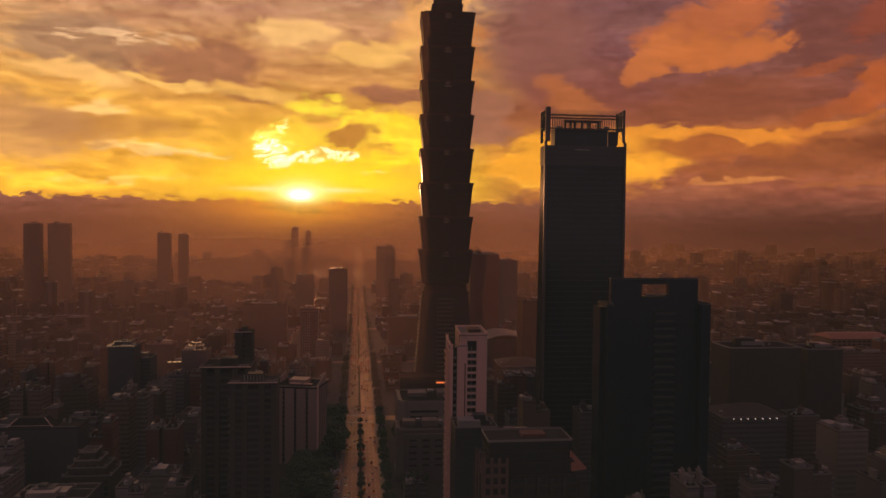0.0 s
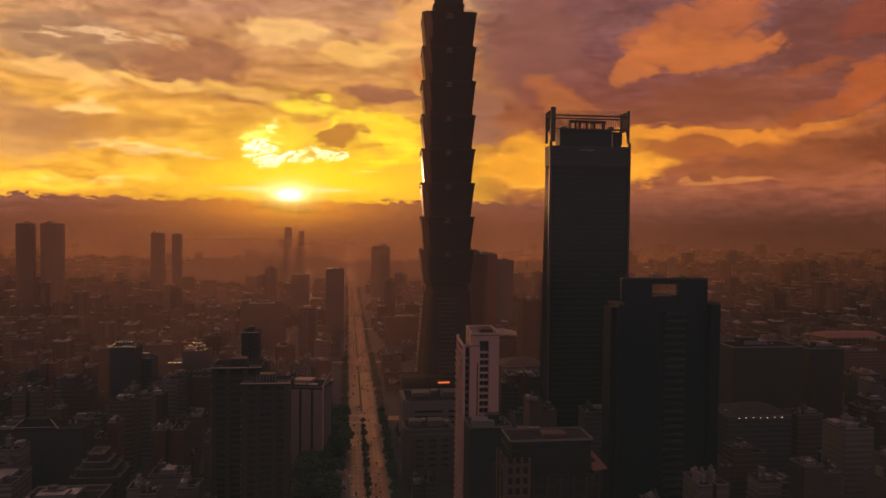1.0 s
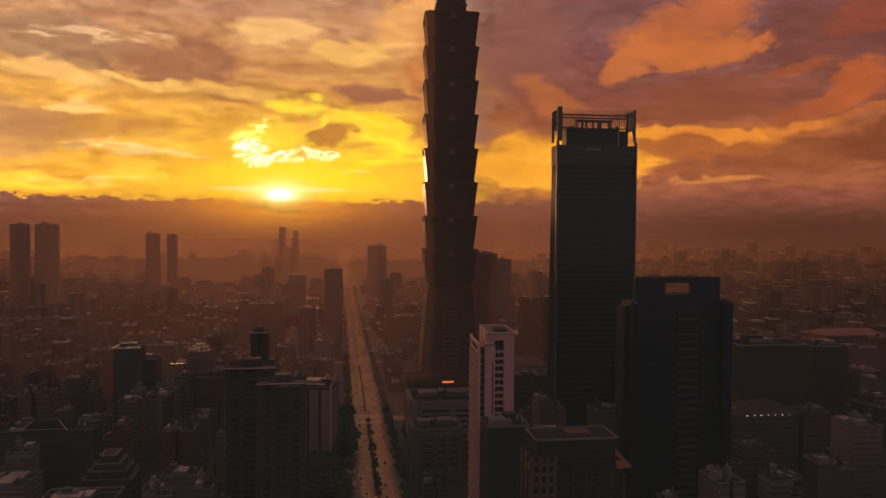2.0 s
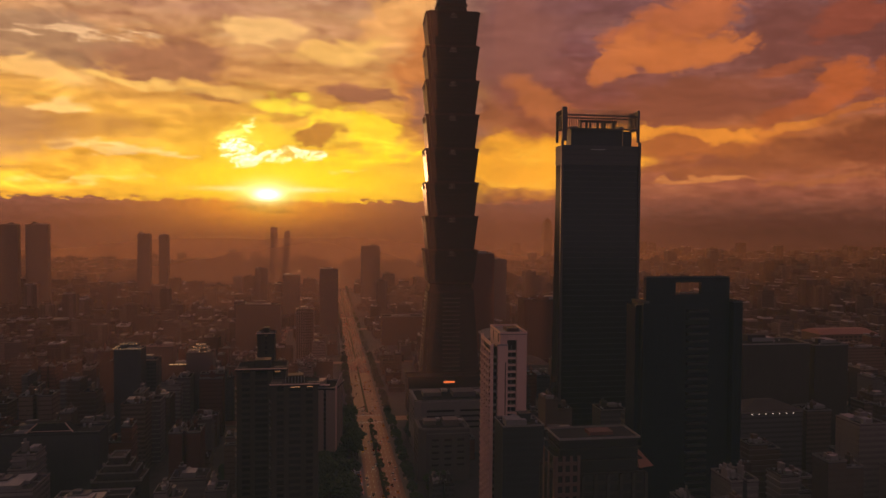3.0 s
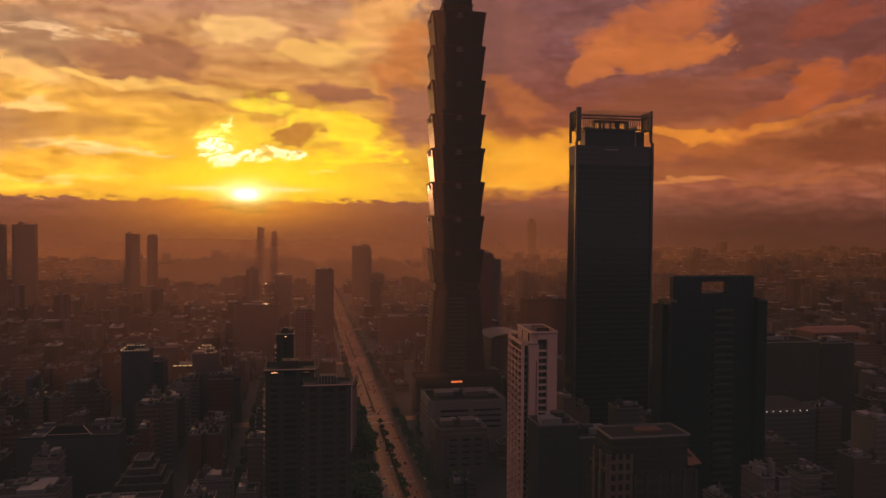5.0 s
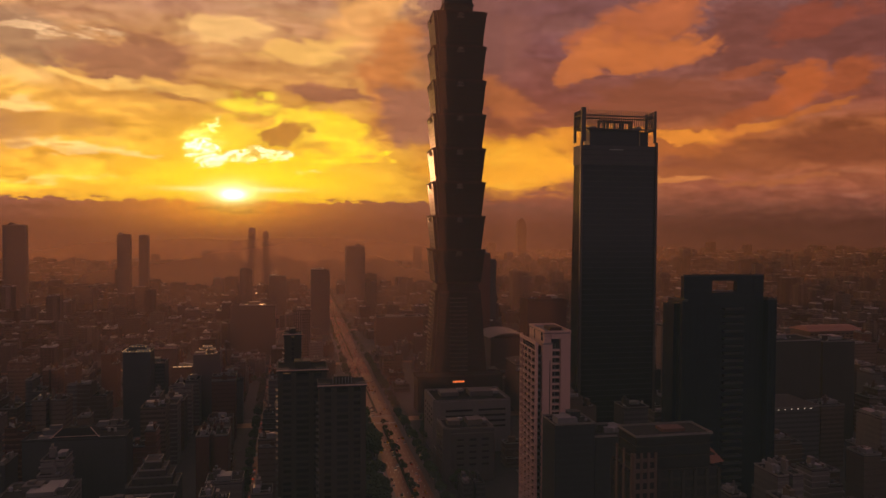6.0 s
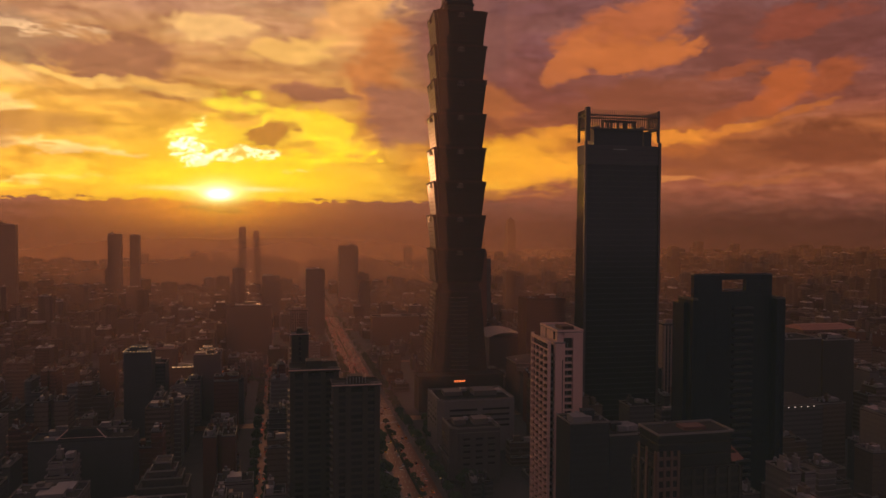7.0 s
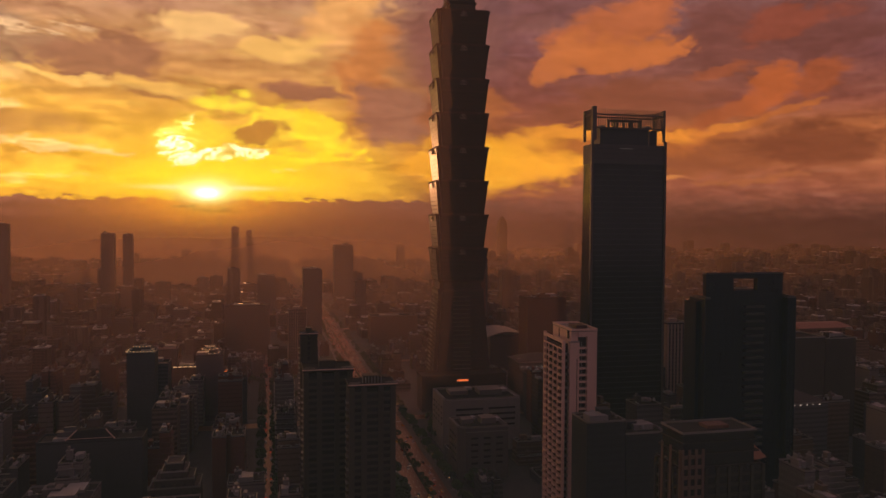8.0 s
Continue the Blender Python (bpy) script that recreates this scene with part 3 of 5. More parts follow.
# ---- flat translucent sheets that stand in for haze over the city, one behind another ----
# the nearest sheet is bluish, added to lift the dark tones behind it
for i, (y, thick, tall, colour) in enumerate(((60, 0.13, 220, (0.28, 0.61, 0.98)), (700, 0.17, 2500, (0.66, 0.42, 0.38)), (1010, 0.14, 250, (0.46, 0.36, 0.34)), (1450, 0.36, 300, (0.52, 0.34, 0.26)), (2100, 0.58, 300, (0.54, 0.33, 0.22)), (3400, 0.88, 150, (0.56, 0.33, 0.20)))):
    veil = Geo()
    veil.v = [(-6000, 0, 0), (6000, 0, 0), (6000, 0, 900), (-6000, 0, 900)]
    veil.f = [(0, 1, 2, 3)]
    solid("backdrop_haze_%d" % (i + 1), veil, haze_sheet("haze_%d" % (i + 1), thick, tall, y, colour), "flat translucent sheet standing in for evening haze", "haze", "structure", y=y)

HERO = []


def claim(v0, v1, u0, u1):
    """Ground that a named building covers; the street blocks leave it free."""
    HERO.append((v0 - 5, v1 + 5, u0 - 5, u1 + 5))


def claim_xy(x, y, w, d):
    v, u = along(x, y)
    claim(v - w / 2, v + w / 2, u, u + d)


# ---- the great tower of stacked, flaring modules ----
def notched(w, n):
    """Square outline with stepped-in corners."""
    a, b = w / 2, w / 2 - n
    return [(-b, -a), (b, -a), (b, -b), (a, -b), (a, b), (b, b), (b, a), (-b, a), (-b, b), (-a, b), (-a, -b), (-b, -b)]


def skyscraper(x, y):
    t = thing("skyscraper", "dark green glass skyscraper of stacked flaring modules", "skyscraper", x, y, turn=2.6)
    claim_xy(x, y - 34, 70, 66)
    low, high, step = 46.5, 53.2, 33.6
    body = Geo().loft(notched(low, 3.2), 0.9, notched(high, 3.2), step - 1.2).mesh("module", TOWER_GLASS)
    bands = []
    for k in range(8):
        z = 1.2 + k * 4.05
        w = low + (high - low) * z / step
        w2 = low + (high - low) * (z + 0.55) / step
        bands.append(Geo().loft(notched(w + 0.12, 3.2), z, notched(w2 + 0.12, 3.2), z + 0.55).mesh("spandrel", TOWER_METAL))
    rim = Geo().loft(notched(high + 0.9, 3.0), step - 1.2, notched(high + 1.3, 3.0), step + 0.5)
    rim = rim.mesh("cornice", TOWER_METAL)
    sill = Geo().loft(notched(low - 3.5, 3.0), -0.8, notched(low - 1.0, 3.0), 0.9).mesh("soffit", TOWER_METAL)
    curl = Geo()
    for k in range(5):
        a0, a1 = math.pi * k / 5, math.pi * (k + 1) / 5
        curl.beam((-2.6 * math.cos(a0), 0, 2.2 * math.sin(a0)), (-2.6 * math.cos(a1), 0, 2.2 * math.sin(a1)), 0.9)
    curl.box(-3.6, -0.5, -2.4, 3.6, 0.5, -1.2).box(-1.1, -0.6, -1.2, 1.1, 0.6, 1.2)
    curl = curl.mesh("ornament", PLAZA_METAL)
    hook = Geo().beam((0, 0, 0), (0, -1.3, 2.4), 0.9).beam((0, -1.3, 2.4), (0, 0.6, 4.0), 0.9).beam((0, 0.6, 4.0), (0, 1.6, 2.6), 0.8).mesh("corner_ornament", TOWER_METAL)
    for k in range(8):
        z = 121.2 + step * k
        m = part("module", body, None, t)
        m.location = (0, 0, z)
        for b in bands:
            part("spandrel", b, None, m)
        part("cornice", rim, None, m, "bronze grey cornice lip")
        part("soffit", sill, None, m)
        for s in range(4):
            o = part("ornament", curl, None, m, "rounded metal cloud emblem")
            o.matrix_local = pose(0, 0, 0, 0, 0, 90 * s) @ pose(0, -high / 2 - 0.5, step - 3.6)
        for s in range(4):
            o = part("corner_ornament", hook, None, m)
            o.matrix_local = pose(0, 0, 0, 0, 0, 90 * s) @ pose(-high / 2 + 1.6, -high / 2 + 1.6, step - 5.0)
    # sloping lower shaft
    part("lower_shaft", Geo().loft(notched(62, 4), 0, notched(46, 3.4), 113), TOWER_GLASS, t)
    part("neck", Geo().loft(notched(44, 3.4), 113, notched(41, 3.2), 120.4), TOWER_METAL, t)
    part("collar", Geo().loft(notched(47.2, 3.4), 111.5, notched(47.2, 3.4), 113.6), TOWER_METAL, t, "bronze grey collar")
    for k in range(20):
        z = 26 + 4.2 * k
        bar = Geo().box(-8.5, -1.2, 0, 8.5, 0.3, 0.8).mesh("louvre", PLAZA_METAL)
        y0 = -(62 - 16 * z / 113) / 2
        for s in range(4):
            part("louvre", bar, None, t).matrix_local = pose(0, 0, 0, 0, 0, 90 * s) @ pose(0, y0 - 0.15, z)
    for k in range(27):
        z = 2 + 4.2 * k
        w = 62 - 16 * z / 113
        part("spandrel", Geo().loft(notched(w + 0.3, 4 - 0.6 * z / 113), z, notched(w + 0.15, 4 - 0.6 * z / 113), z + 1.0), TOWER_METAL, t)
    # crown above the modules
    part("roof_deck", Geo().loft(notched(45, 4), 389.5, notched(40, 4), 392.6), TOWER_METAL, t)
    part("crown", Geo().loft(notched(30, 2.5), 392.6, notched(27.5, 2.5), 412), TOWER_GLASS, t)
    part("crown_cornice", Geo().loft(notched(30.5, 2.5), 399, notched(32.0, 2.5), 401.5), TOWER_METAL, t)
    part("crown_top", Geo().loft(notched(24, 2.5), 412, notched(22, 2.5), 430), TOWER_GLASS, t)
    return t


skyscraper(11.0, 770.0)


# ---- the plaza tower with the open crown ----
def plaza_tower(x, y):
    t = thing("office_tower", "tall dark glass office tower with an open fin crown", "office tower", x, y)
    claim_xy(x, y, 60, 40)
    w, d = 61.0, 17.0
    part("curtain_wall", Geo().loft([(-w / 2 - 1.6, -0.8), (w / 2 + 1.6, -0.8), (w / 2 + 1.6, d + 1), (-w / 2 - 1.6, d + 1)], 0, [(-w / 2 + 0.6, 0.3), (w / 2 - 0.6, 0.3), (w / 2 - 0.6, d), (-w / 2 + 0.6, d)], 226), PLAZA_GLASS, t)
    part("plant_floor", Geo().box(-w / 2 + 0.2, 0.0, 226, w / 2 - 0.2, d, 240.5), TILE_GREY, t, "brown-grey cladding band")
    for k in range(3):
        part("band_joint", Geo().box(-w / 2 + 0.3, -0.12, 229.5 + 3.7 * k, w / 2 - 0.3, 0.0, 229.8 + 3.7 * k), DARK_STONE, t)
    part("roof_house", Geo().box(-w / 2 + 7.5, 2.5, 240.5, w / 2 - 13.0, d - 3, 253), DARK_STONE, t)
    part("stair_house", Geo().box(w / 2 - 12.0, 3.5, 240.5, w / 2 - 5.2, d - 4, 251.5), DARK_STONE, t)
    part("gantry_beam", Geo().box(-15, 6, 258.6, 14, 8.5, 260.4), DARK_STONE, t)
    for gx in (-14, -9.5, -6.5, -1, 3.5, 5.2, 11.5, 13):
        part("gantry_post", Geo().box(gx - 0.7, 6.3, 253, gx + 0.7, 8.2, 258.6), DARK_STONE, t)
    part("cooling_unit", Geo().box(16, 5, 253, 20, d - 5, 256), STEEL, t)
    part("cooling_unit", Geo().box(-21, 5, 253, -17, d - 5, 255.5), STEEL, t)
    post = Geo().box(-0.9, -0.9, 0, 0.9, 0.9, 29).mesh("corner_post", PLAZA_METAL)
    for px, py, h in ((-w / 2 + 1.7, 1.1, 25.5), (w / 2 - 0.9, 0.9, 24.2), (-w / 2 + 0.9, d - 0.9, 23.5), (w / 2 - 0.9, d - 0.9, 24)):
        o = part("corner_post", post, None, t)
        o.location, o.scale = (px, py, 243.5), (1.9 if px < 0 and py < 2 else 1, 1.3 if px < 0 and py < 2 else 1, h / 29)
    rail = Geo().box(-w / 2 + 1.8, -0.35, 0, w / 2 - 1.8, 0.35, 1.1).mesh("crown_rail", PLAZA_METAL)
    side = Geo().box(-0.35, 1.8, 0, 0.35, d - 1.8, 1.1).mesh("crown_rail", PLAZA_METAL)
    for z in (262.6, 252.6):
        for py in (0.9, d - 0.9):
            part("crown_rail", rail, None, t).location = (0, py, z)
        for px in (-w / 2 + 0.9, w / 2 - 0.9):
            part("crown_rail", side, None, t).location = (px, 0, z)
    fin = Geo().box(-0.14, -0.3, 0, 0.14, 0.3, 14.8).mesh("fin", PLAZA_METAL)
    for py in (0.9, d - 0.9):
        for k in range(31):
            part("fin", fin, None, t).location = (-w / 2 + 3.6 + (w - 7) * k / 30, py, 252.6)
    for px in (-w / 2 + 0.9, w / 2 - 0.9):
        for k in range(9):
            part("fin", fin, None, t).location = (px, 3 + (d - 6) * k / 8, 252.6)
    for sgn in (-1, 1):
        part("brace", Geo().beam((sgn * (w / 2 - 1), 1, 245), (sgn * (w / 2 - 3.6), 1, 261), 0.8), PLAZA_METAL, t)
        part("pier", Geo().box(sgn * w / 2 - 0.9, -1.0, 0, sgn * w / 2 + 0.9, 1.0, 243.5), PLAZA_METAL, t)
    part("edge_fin", Geo().loft([(-w / 2 - 2.6, -1.2), (-w / 2 - 1.8, -1.2), (-w / 2 - 1.8, 0.4), (-w / 2 - 2.6, 0.4)], 0, [(-w / 2 + 0.2, -0.6), (-w / 2 + 0.9, -0.6), (-w / 2 + 0.9, 0.2), (-w / 2 + 0.2, 0.2)], 226), TOWER_METAL, t, "bronze grey edge strip")
    for k in range(55):
        z = 4 + 4.1 * k
        f = z / 228
        a = w / 2 + 1.6 - 2.2 * f + 0.12
        part("spandrel", Geo().box(-a + 0.3, -0.95 + 1.1 * f, z, a - 0.3, 2.0, z + 0.25), DARK_STONE, t)
    for k in range(3):
        part("wall_light", Geo().box(-2.2, -0.15, 0, 2.2, 0, 0.5), PAINT_LINE, t).location = (-6 + 3.5 * k, -0.1, 247.2 - 10)
    return t


plaza_tower(113.3, 561.5)


# ---- the dark office tower with a window through its crown ----
def crown_tower(x, y):
    t = thing("office_tower", "blue-black office tower with an opening through its crown", "office tower", x, y)
    claim_xy(x, y, 66, 24)
    part("shaft", Geo().box(-25.6, 5, 0, 23, 15, 140), BLUE_GLASS, t)
    part("shoulder", Geo().box(-29.0, 0.5, 0, -25.6, 16, 138.6), BLUE_GLASS, t)
    part("shoulder", Geo().box(23, 0.5, 0, 28.4, 16, 138.6), BLUE_GLASS, t)
    part("side_wing", Geo().box(-31.0, 6, 0, -29.0, 18, 137), BLUE_GLASS, t)
    crown = Geo()
    crown.box(-25.6, 5, 140, -8.6, 8.4, 152).box(6.6, 5, 140, 23, 8.4, 152).box(-8.6, 5, 140, 6.6, 8.4, 143.0).box(-8.6, 5, 149.4, 6.6, 8.4, 152)
    part("crown", crown, BLUE_GLASS, t)
    deck = part("opening_deck", Geo().loft([(-20, 8.4), (20, 8.4), (20, 14.6), (-20, 14.6)], 140.0, [(-20, 8.4), (20, 8.4), (20, 14.6), (-20, 14.6)], 143.05), ROOF, t)
    rim = Geo()
    ring = [(-3.5, 11.2), (2.0, 8.9), (10.2, 8.9), (11.4, 11.6), (6.5, 14.2), (-1.6, 14.2)]
    for p, q in zip(ring, ring[1:] + ring[:1]):
        rim.beam((*p, 143.45), (*q, 143.45), 0.35)
    part("deck_rail", rim, METAL_ROOF, deck, "bright steel deck rail")
    for x0, x1, y0 in ((-29.0, -25.6, 0.5), (23, 28.4, 0.5)):
        part("parapet", Geo().ring(x0, y0, x1, 16, 138.6, 139.7, 0.4), DARK_STONE, t)
    part("parapet", Geo().ring(-25.6, 5, 23, 8.4, 152, 152.8, 0.5), DARK_STONE, t)
    bay = Geo().box(-6.0, 0, 0, 6.0, 2.4, 1.2).mesh("balcony", DARK_STONE)
    for k in range(32):
        part("balcony", bay, None, t).location = (4, 2.8, 6 + 4.1 * k)
    pier = Geo().box(-0.4, 0.45, 0, 0.4, 0.8, 138).mesh("pier", BLUE_GLASS)
    for px in (-21.5, -17, -12.5, -8, -3.5, 11.5, 15.5, 19.5, 22):
        part("pier", pier, None, t).location = (px, 4.3, 0)
    for px in (-28.6, -27.3, -26.0, 23.4, 25.6, 27.9):
        part("pier", pier, None, t).location = (px, -0.2, 0)
    return t


crown_tower(122.0, 396.5)


# ---- the slim white apartment tower ----
def white_tower(x, y):
    t = thing("apartment_tower", "slim white apartment tower with stacked balconies", "apartment tower", x, y, turn=3.4)
    claim_xy(x + 6, y, 26, 48)
    # main block: a broad pier, a column of wide windows, and a hidden pier behind the front one
    part("wall", Geo().box(11.7, 8.5, 0, 17.0, 38, 123.4), WHITE, t)
    part("wall", Geo().box(3.0, 9.4, 0, 6.8, 38, 123.4), WHITE, t)
    part("back_wall", Geo().box(6.8, 11.6, 0, 11.7, 38, 123.4), TILE_GREY, t)
    part("lintel", Geo().box(6.8, 8.6, 120.6, 11.7, 11.6, 123.4), WHITE, t)
    part("roof_slab", Geo().box(2.8, 8.3, 123.4, 17.2, 38.2, 123.8), CAP, t)
    part("parapet", Geo().ring(2.8, 8.3, 17.2, 38.2, 123.8, 124.9, 0.4), WHITE, t)
    part("roof_house", Geo().box(8, 16, 123.8, 14.5, 27, 125.6), TILE_RED, t, "red-brown roof hut")
    part("side_slit", Geo().box(2.85, 27, 118.2, 2.99, 28.2, 123.0), GLASS, t)
    part("side_slit", Geo().box(2.85, 12, 119.2, 2.99, 15, 123.6), GLASS, t)
    slab = Geo().box(6.8, 8.9, 0, 11.7, 11.6, 1.15).mesh("floor_band", WHITE)
    rail = Geo().box(6.8, 8.75, 1.15, 11.7, 8.9, 1.5).mesh("band_coping", CAP)
    pane = Geo().box(6.8, 10.6, 1.15, 11.7, 10.9, 3.55).mesh("window", GLASS)
    bar = Geo().box(9.1, 10.4, 1.15, 9.3, 10.6, 3.55).mesh("mullion", STEEL)
    for k in range(33):
        z = 0.5 + 3.55 * k
        f = part("floor_band", slab, None, t)
        f.location.z = z
        part("band_coping", rail, None, f)
        p = part("window", pane, None, t)
        p.location.z = z
        part("mullion", bar, None, p)
    part("window", Geo().box(6.8, 10.6, 117.65, 11.7, 10.9, 120.6), GLASS, t)
    # front pier with its dark slot, and a slab roof
    part("front_pier", Geo().box(1.6, 7.0, 0, 5.3, 9.4, 118.0), WHITE, t)
    part("front_pier", Geo().box(5.9, 7.0, 0, 6.8, 9.4, 118.0), WHITE, t)
    part("slot_head", Geo().box(5.3, 7.0, 109.5, 5.9, 9.4, 118.0), WHITE, t)
    part("slot", Geo().box(5.3, 7.8, 0, 5.9, 9.4, 109.5), GLASS, t)
    part("roof_slab", Geo().box(1.4, 6.8, 118.0, 7.0, 9.39, 118.5), CAP, t)
    # recess between the pier and the open side, with its landings
    part("dark_recess", Geo().box(-0.4, 10.5, 0, 1.6, 37, 117), GLASS, t)
    landing = Geo().box(-0.4, 8.6, 0, 1.6, 10.5, 1.0).mesh("landing", TILE_PALE)
    for k in range(32):
        part("landing", landing, None, t).location.z = 1.2 + 3.55 * k
    # open frame of fins and beams down the balcony side
    part("side_fin", Geo().box(-2.2, 8.0, 0, -0.6, 8.8, 119.0), WHITE, t)
    part("side_fin", Geo().box(-2.2, 38.0, 0, -0.6, 39.0, 119.8), WHITE, t)
    part("top_beam", Geo().box(-2.2, 8.8, 117.6, -1.6, 38.0, 119.4), WHITE, t)
    part("top_beam", Geo().box(-2.1, 8.8, 114.0, -1.7, 38.0, 114.8), WHITE, t)
    part("side_glazing", Geo().box(-0.7, 8.8, 0, -0.4, 37, 114), GLASS, t)
    for k in range(3):
        part("screen_post", Geo().box(-2.1, 16 + 7.2 * k, 0, -1.6, 16.6 + 7.2 * k, 114.0), WHITE, t)
    # the balconies step in and out along the side
    floor = Geo().box(-2.1, 8.8, 0, -0.7, 38, 0.3)
    for k in range(4):
        floor.box(-3.2, 9.4 + 7.2 * k, 0, -2.1, 13.6 + 7.2 * k, 0.3)
    floor = floor.mesh("balcony_floor", WHITE)
    rail = Geo()
    for k in range(4):
        y0 = 9.4 + 7.2 * k
        rail.box(-3.2, y0, 0.3, -3.08, y0 + 4.2, 1.25).box(-3.08, y0, 0.3, -2.1, y0 + 0.12, 1.25)
    rail = rail.mesh("balcony_rail", WHITE)
    for k in range(32):
        z = 0.8 + 3.55 * k
        b = part("balcony_floor", floor, None, t)
        b.location.z = z
        part("balcony_rail", rail, None, b)
    return t


white_tower(12.5, 374.8)


# ---- apartment slab with stacked window bays and a pale roof frame ----
def bay_tower(x, y, w, d, h, roof_bars, label):
    t = thing("apartment_tower", label, "apartment tower", x, y)
    claim_xy(x, y, w, d)
    part("core", Geo().box(-w / 2 + 1, 1.2, 0, w / 2 - 1, d - 1, h - 1), GLASS, t, kind="")
    edges = [-w / 2, -w / 2 + 2.6, -w / 6 - 1.6, -w / 6 + 1.0, w / 6 - 1.0, w / 6 + 1.6, w / 2 - 2.6, w / 2]
    for a, b in zip(edges[::2], edges[1::2]):
        part("wall_pier", Geo().box(a, 0, 0, b, d, h), BROWN_TILE, t)
    floors = int(h / 3.3)
    bays = [((edges[1] + edges[2]) / 2, edges[2] - edges[1], 0.4), ((edges[3] + edges[4]) / 2, edges[4] - edges[3], 1.0), ((edges[5] + edges[6]) / 2, edges[6] - edges[5], 0.4)]
    for bx, bw, inset in bays:
        band = Geo().box(-bw / 2, inset, 0, bw / 2, 2.2, 1.35).mesh("spandrel", BROWN_TILE)
        pane = Geo().box(-bw / 2, 1.0, 1.35, bw / 2, 1.15, 3.3).mesh("window", GLASS)
        for k in range(floors):
            s = part("spandrel", band, None, t)
            s.location = (bx, 0, 3.3 * k)
            part("window", pane, None, s)
    # small balconies up the side edge
    bal = Geo().box(-w / 2 - 1.3, 2.5, 0, -w / 2, 6.5, 0.25).box(-w / 2 - 1.3, 2.5, 0.25, -w / 2 - 1.15, 6.5, 1.2).mesh("balcony", TILE_PALE)
    for k in range(floors - 2):
        part("balcony", bal, None, t).location.z = 3.3 * k + 2
    part("roof_slab", Geo().box(-w / 2 - 0.5, -0.6, h, w / 2 + 0.5, d + 0.5, h + 0.6), ROOF, t)
    part("roof_kerb", Geo().ring(-w / 2 - 0.5, -0.6, w / 2 + 0.5, d + 0.5, h + 0.6, h + 1.4, 0.4), BROWN_TILE, t)
    coping = part("roof_frame", Geo().box(-w / 2 - 0.8, -1.1, h + 1.0, w / 2 + 0.8, -0.62, h + 1.5), WHITE, t, "pale roof coping")
    for sx in (-1, 1):
        grille = Geo()
        for k in range(9):
            c = sx * (w / 2 - 0.3 - k * w * 0.026)
            grille.box(c - 0.12, -1.0, h + 1.5, c + 0.12, -0.8, h + 2.4)
        a0, a1 = sorted((sx * (w / 2 + 0.2), sx * w * 0.27))
        grille.box(a0, -1.0, h + 2.4, a1, -0.8, h + 2.6)
        part("roof_grille", grille, CAP, coping, "pale roof grille")
    part("roof_house", Geo().box(-w / 6, d * 0.4, h + 0.6, w / 6, d * 0.8, h + 4.2), BROWN_TILE, t)
    if roof_bars:
        rod = Geo().box(-0.12, -0.12, 0, 0.12, 0.12, 3.2).mesh("roof_post", STEEL)
        for k in range(7):
            part("roof_post", rod, None, t).location = (-w / 5 + w * 0.4 * k / 6, 3, h + 1.2)
    return t


bay_tower(-88.4, 371.5, 22.8, 16, 99.6, True, "brown tiled apartment tower with a pale roof frame")
bay_tower(-110.6, 402, 25.5, 22, 101.4, False, "brown tiled apartment tower with lit balcony edges")
bay_tower(-125.6, 497, 11.0, 14, 106.5, False, "narrow dark apartment tower with a pale roof")


# ---- pale office block with white vertical ribs ----
def ribbed_block(x, y, w, d, h, ribs, label, wall=TILE_PALE, rib_wide=1.3, turn=GRID):
    t = thing("office_block", label, "office block", x, y, turn=turn)
    claim_xy(x, y, w, d)
    part("body", Geo().box(-w / 2 + 0.8, 0.8, 0, w / 2 - 0.8, d - 0.8, h - 1), TILE_GREY, t)
    rib = Geo().box(-rib_wide / 2, 0, 0, rib_wide / 2, 1.2, h - 1).mesh("rib", wall)
    for k in range(ribs):
        part("rib", rib, None, t).location = (-w / 2 + rib_wide / 2 + (w - rib_wide) * k / (ribs - 1), 0, 0)
    for sx in (-w / 2, w / 2 - 1.0):
        for k in range(4):
            part("rib", Geo().box(sx, 3 + (d - 6) * k / 4, 0, sx + 1.0, 5.5 + (d - 6) * k / 4, h - 1), wall, t)
    pane = Geo().box(-w / 2 + 1.5, 0.55, 0, w / 2 - 1.5, 0.8, 1.7).mesh("window_band", GLASS)
    for k in range(int(h / 3.6) - 1):
        part("window_band", pane, None, t).location.z = 2 + 3.6 * k
    part("roof_slab", Geo().box(-w / 2, 0, h - 1, w / 2, d, h), ROOF, t)
    part("parapet", Geo().ring(-w / 2, 0, w / 2, d, h, h + 1.1, 0.45), CAP, t)
    part("roof_house", Geo().box(-w * 0.25, d * 0.35, h, w * 0.15, d * 0.75, h + 3.4), wall, t)
    return t


panel_block = ribbed_block(-102.0, 556, 34, 30, 58.0, 4, "pale office block with broad vertical panels", STONE_PANEL, 7.0, -8.0)
for sx in (-15.6, 16.4):
    part("roof_fin", Geo().slope([(sx, 0.5), (sx + 0.8, 0.5), (sx + 0.8, 22), (sx, 22)], 59.1, [59.6, 59.6], 6.0), STONE_PANEL, panel_block, "sloping pale roof fin")
part("corner_fin", Geo().box(17.02, -0.6, 0, 18.0, 0.6, 60.0), WHITE, panel_block, "white corner fin")
part("roof_light", Geo().box(-6, 6, 59, 2, 8, 59.8).box(4, 6, 59, 11, 8, 59.8), WHITE, panel_block, "pale roof monitor")
ribbed_block(-166.5, 1000, 24, 16, 66, 9, "pale ribbed slab block behind the low roofs", TILE_PALE, 0.8)


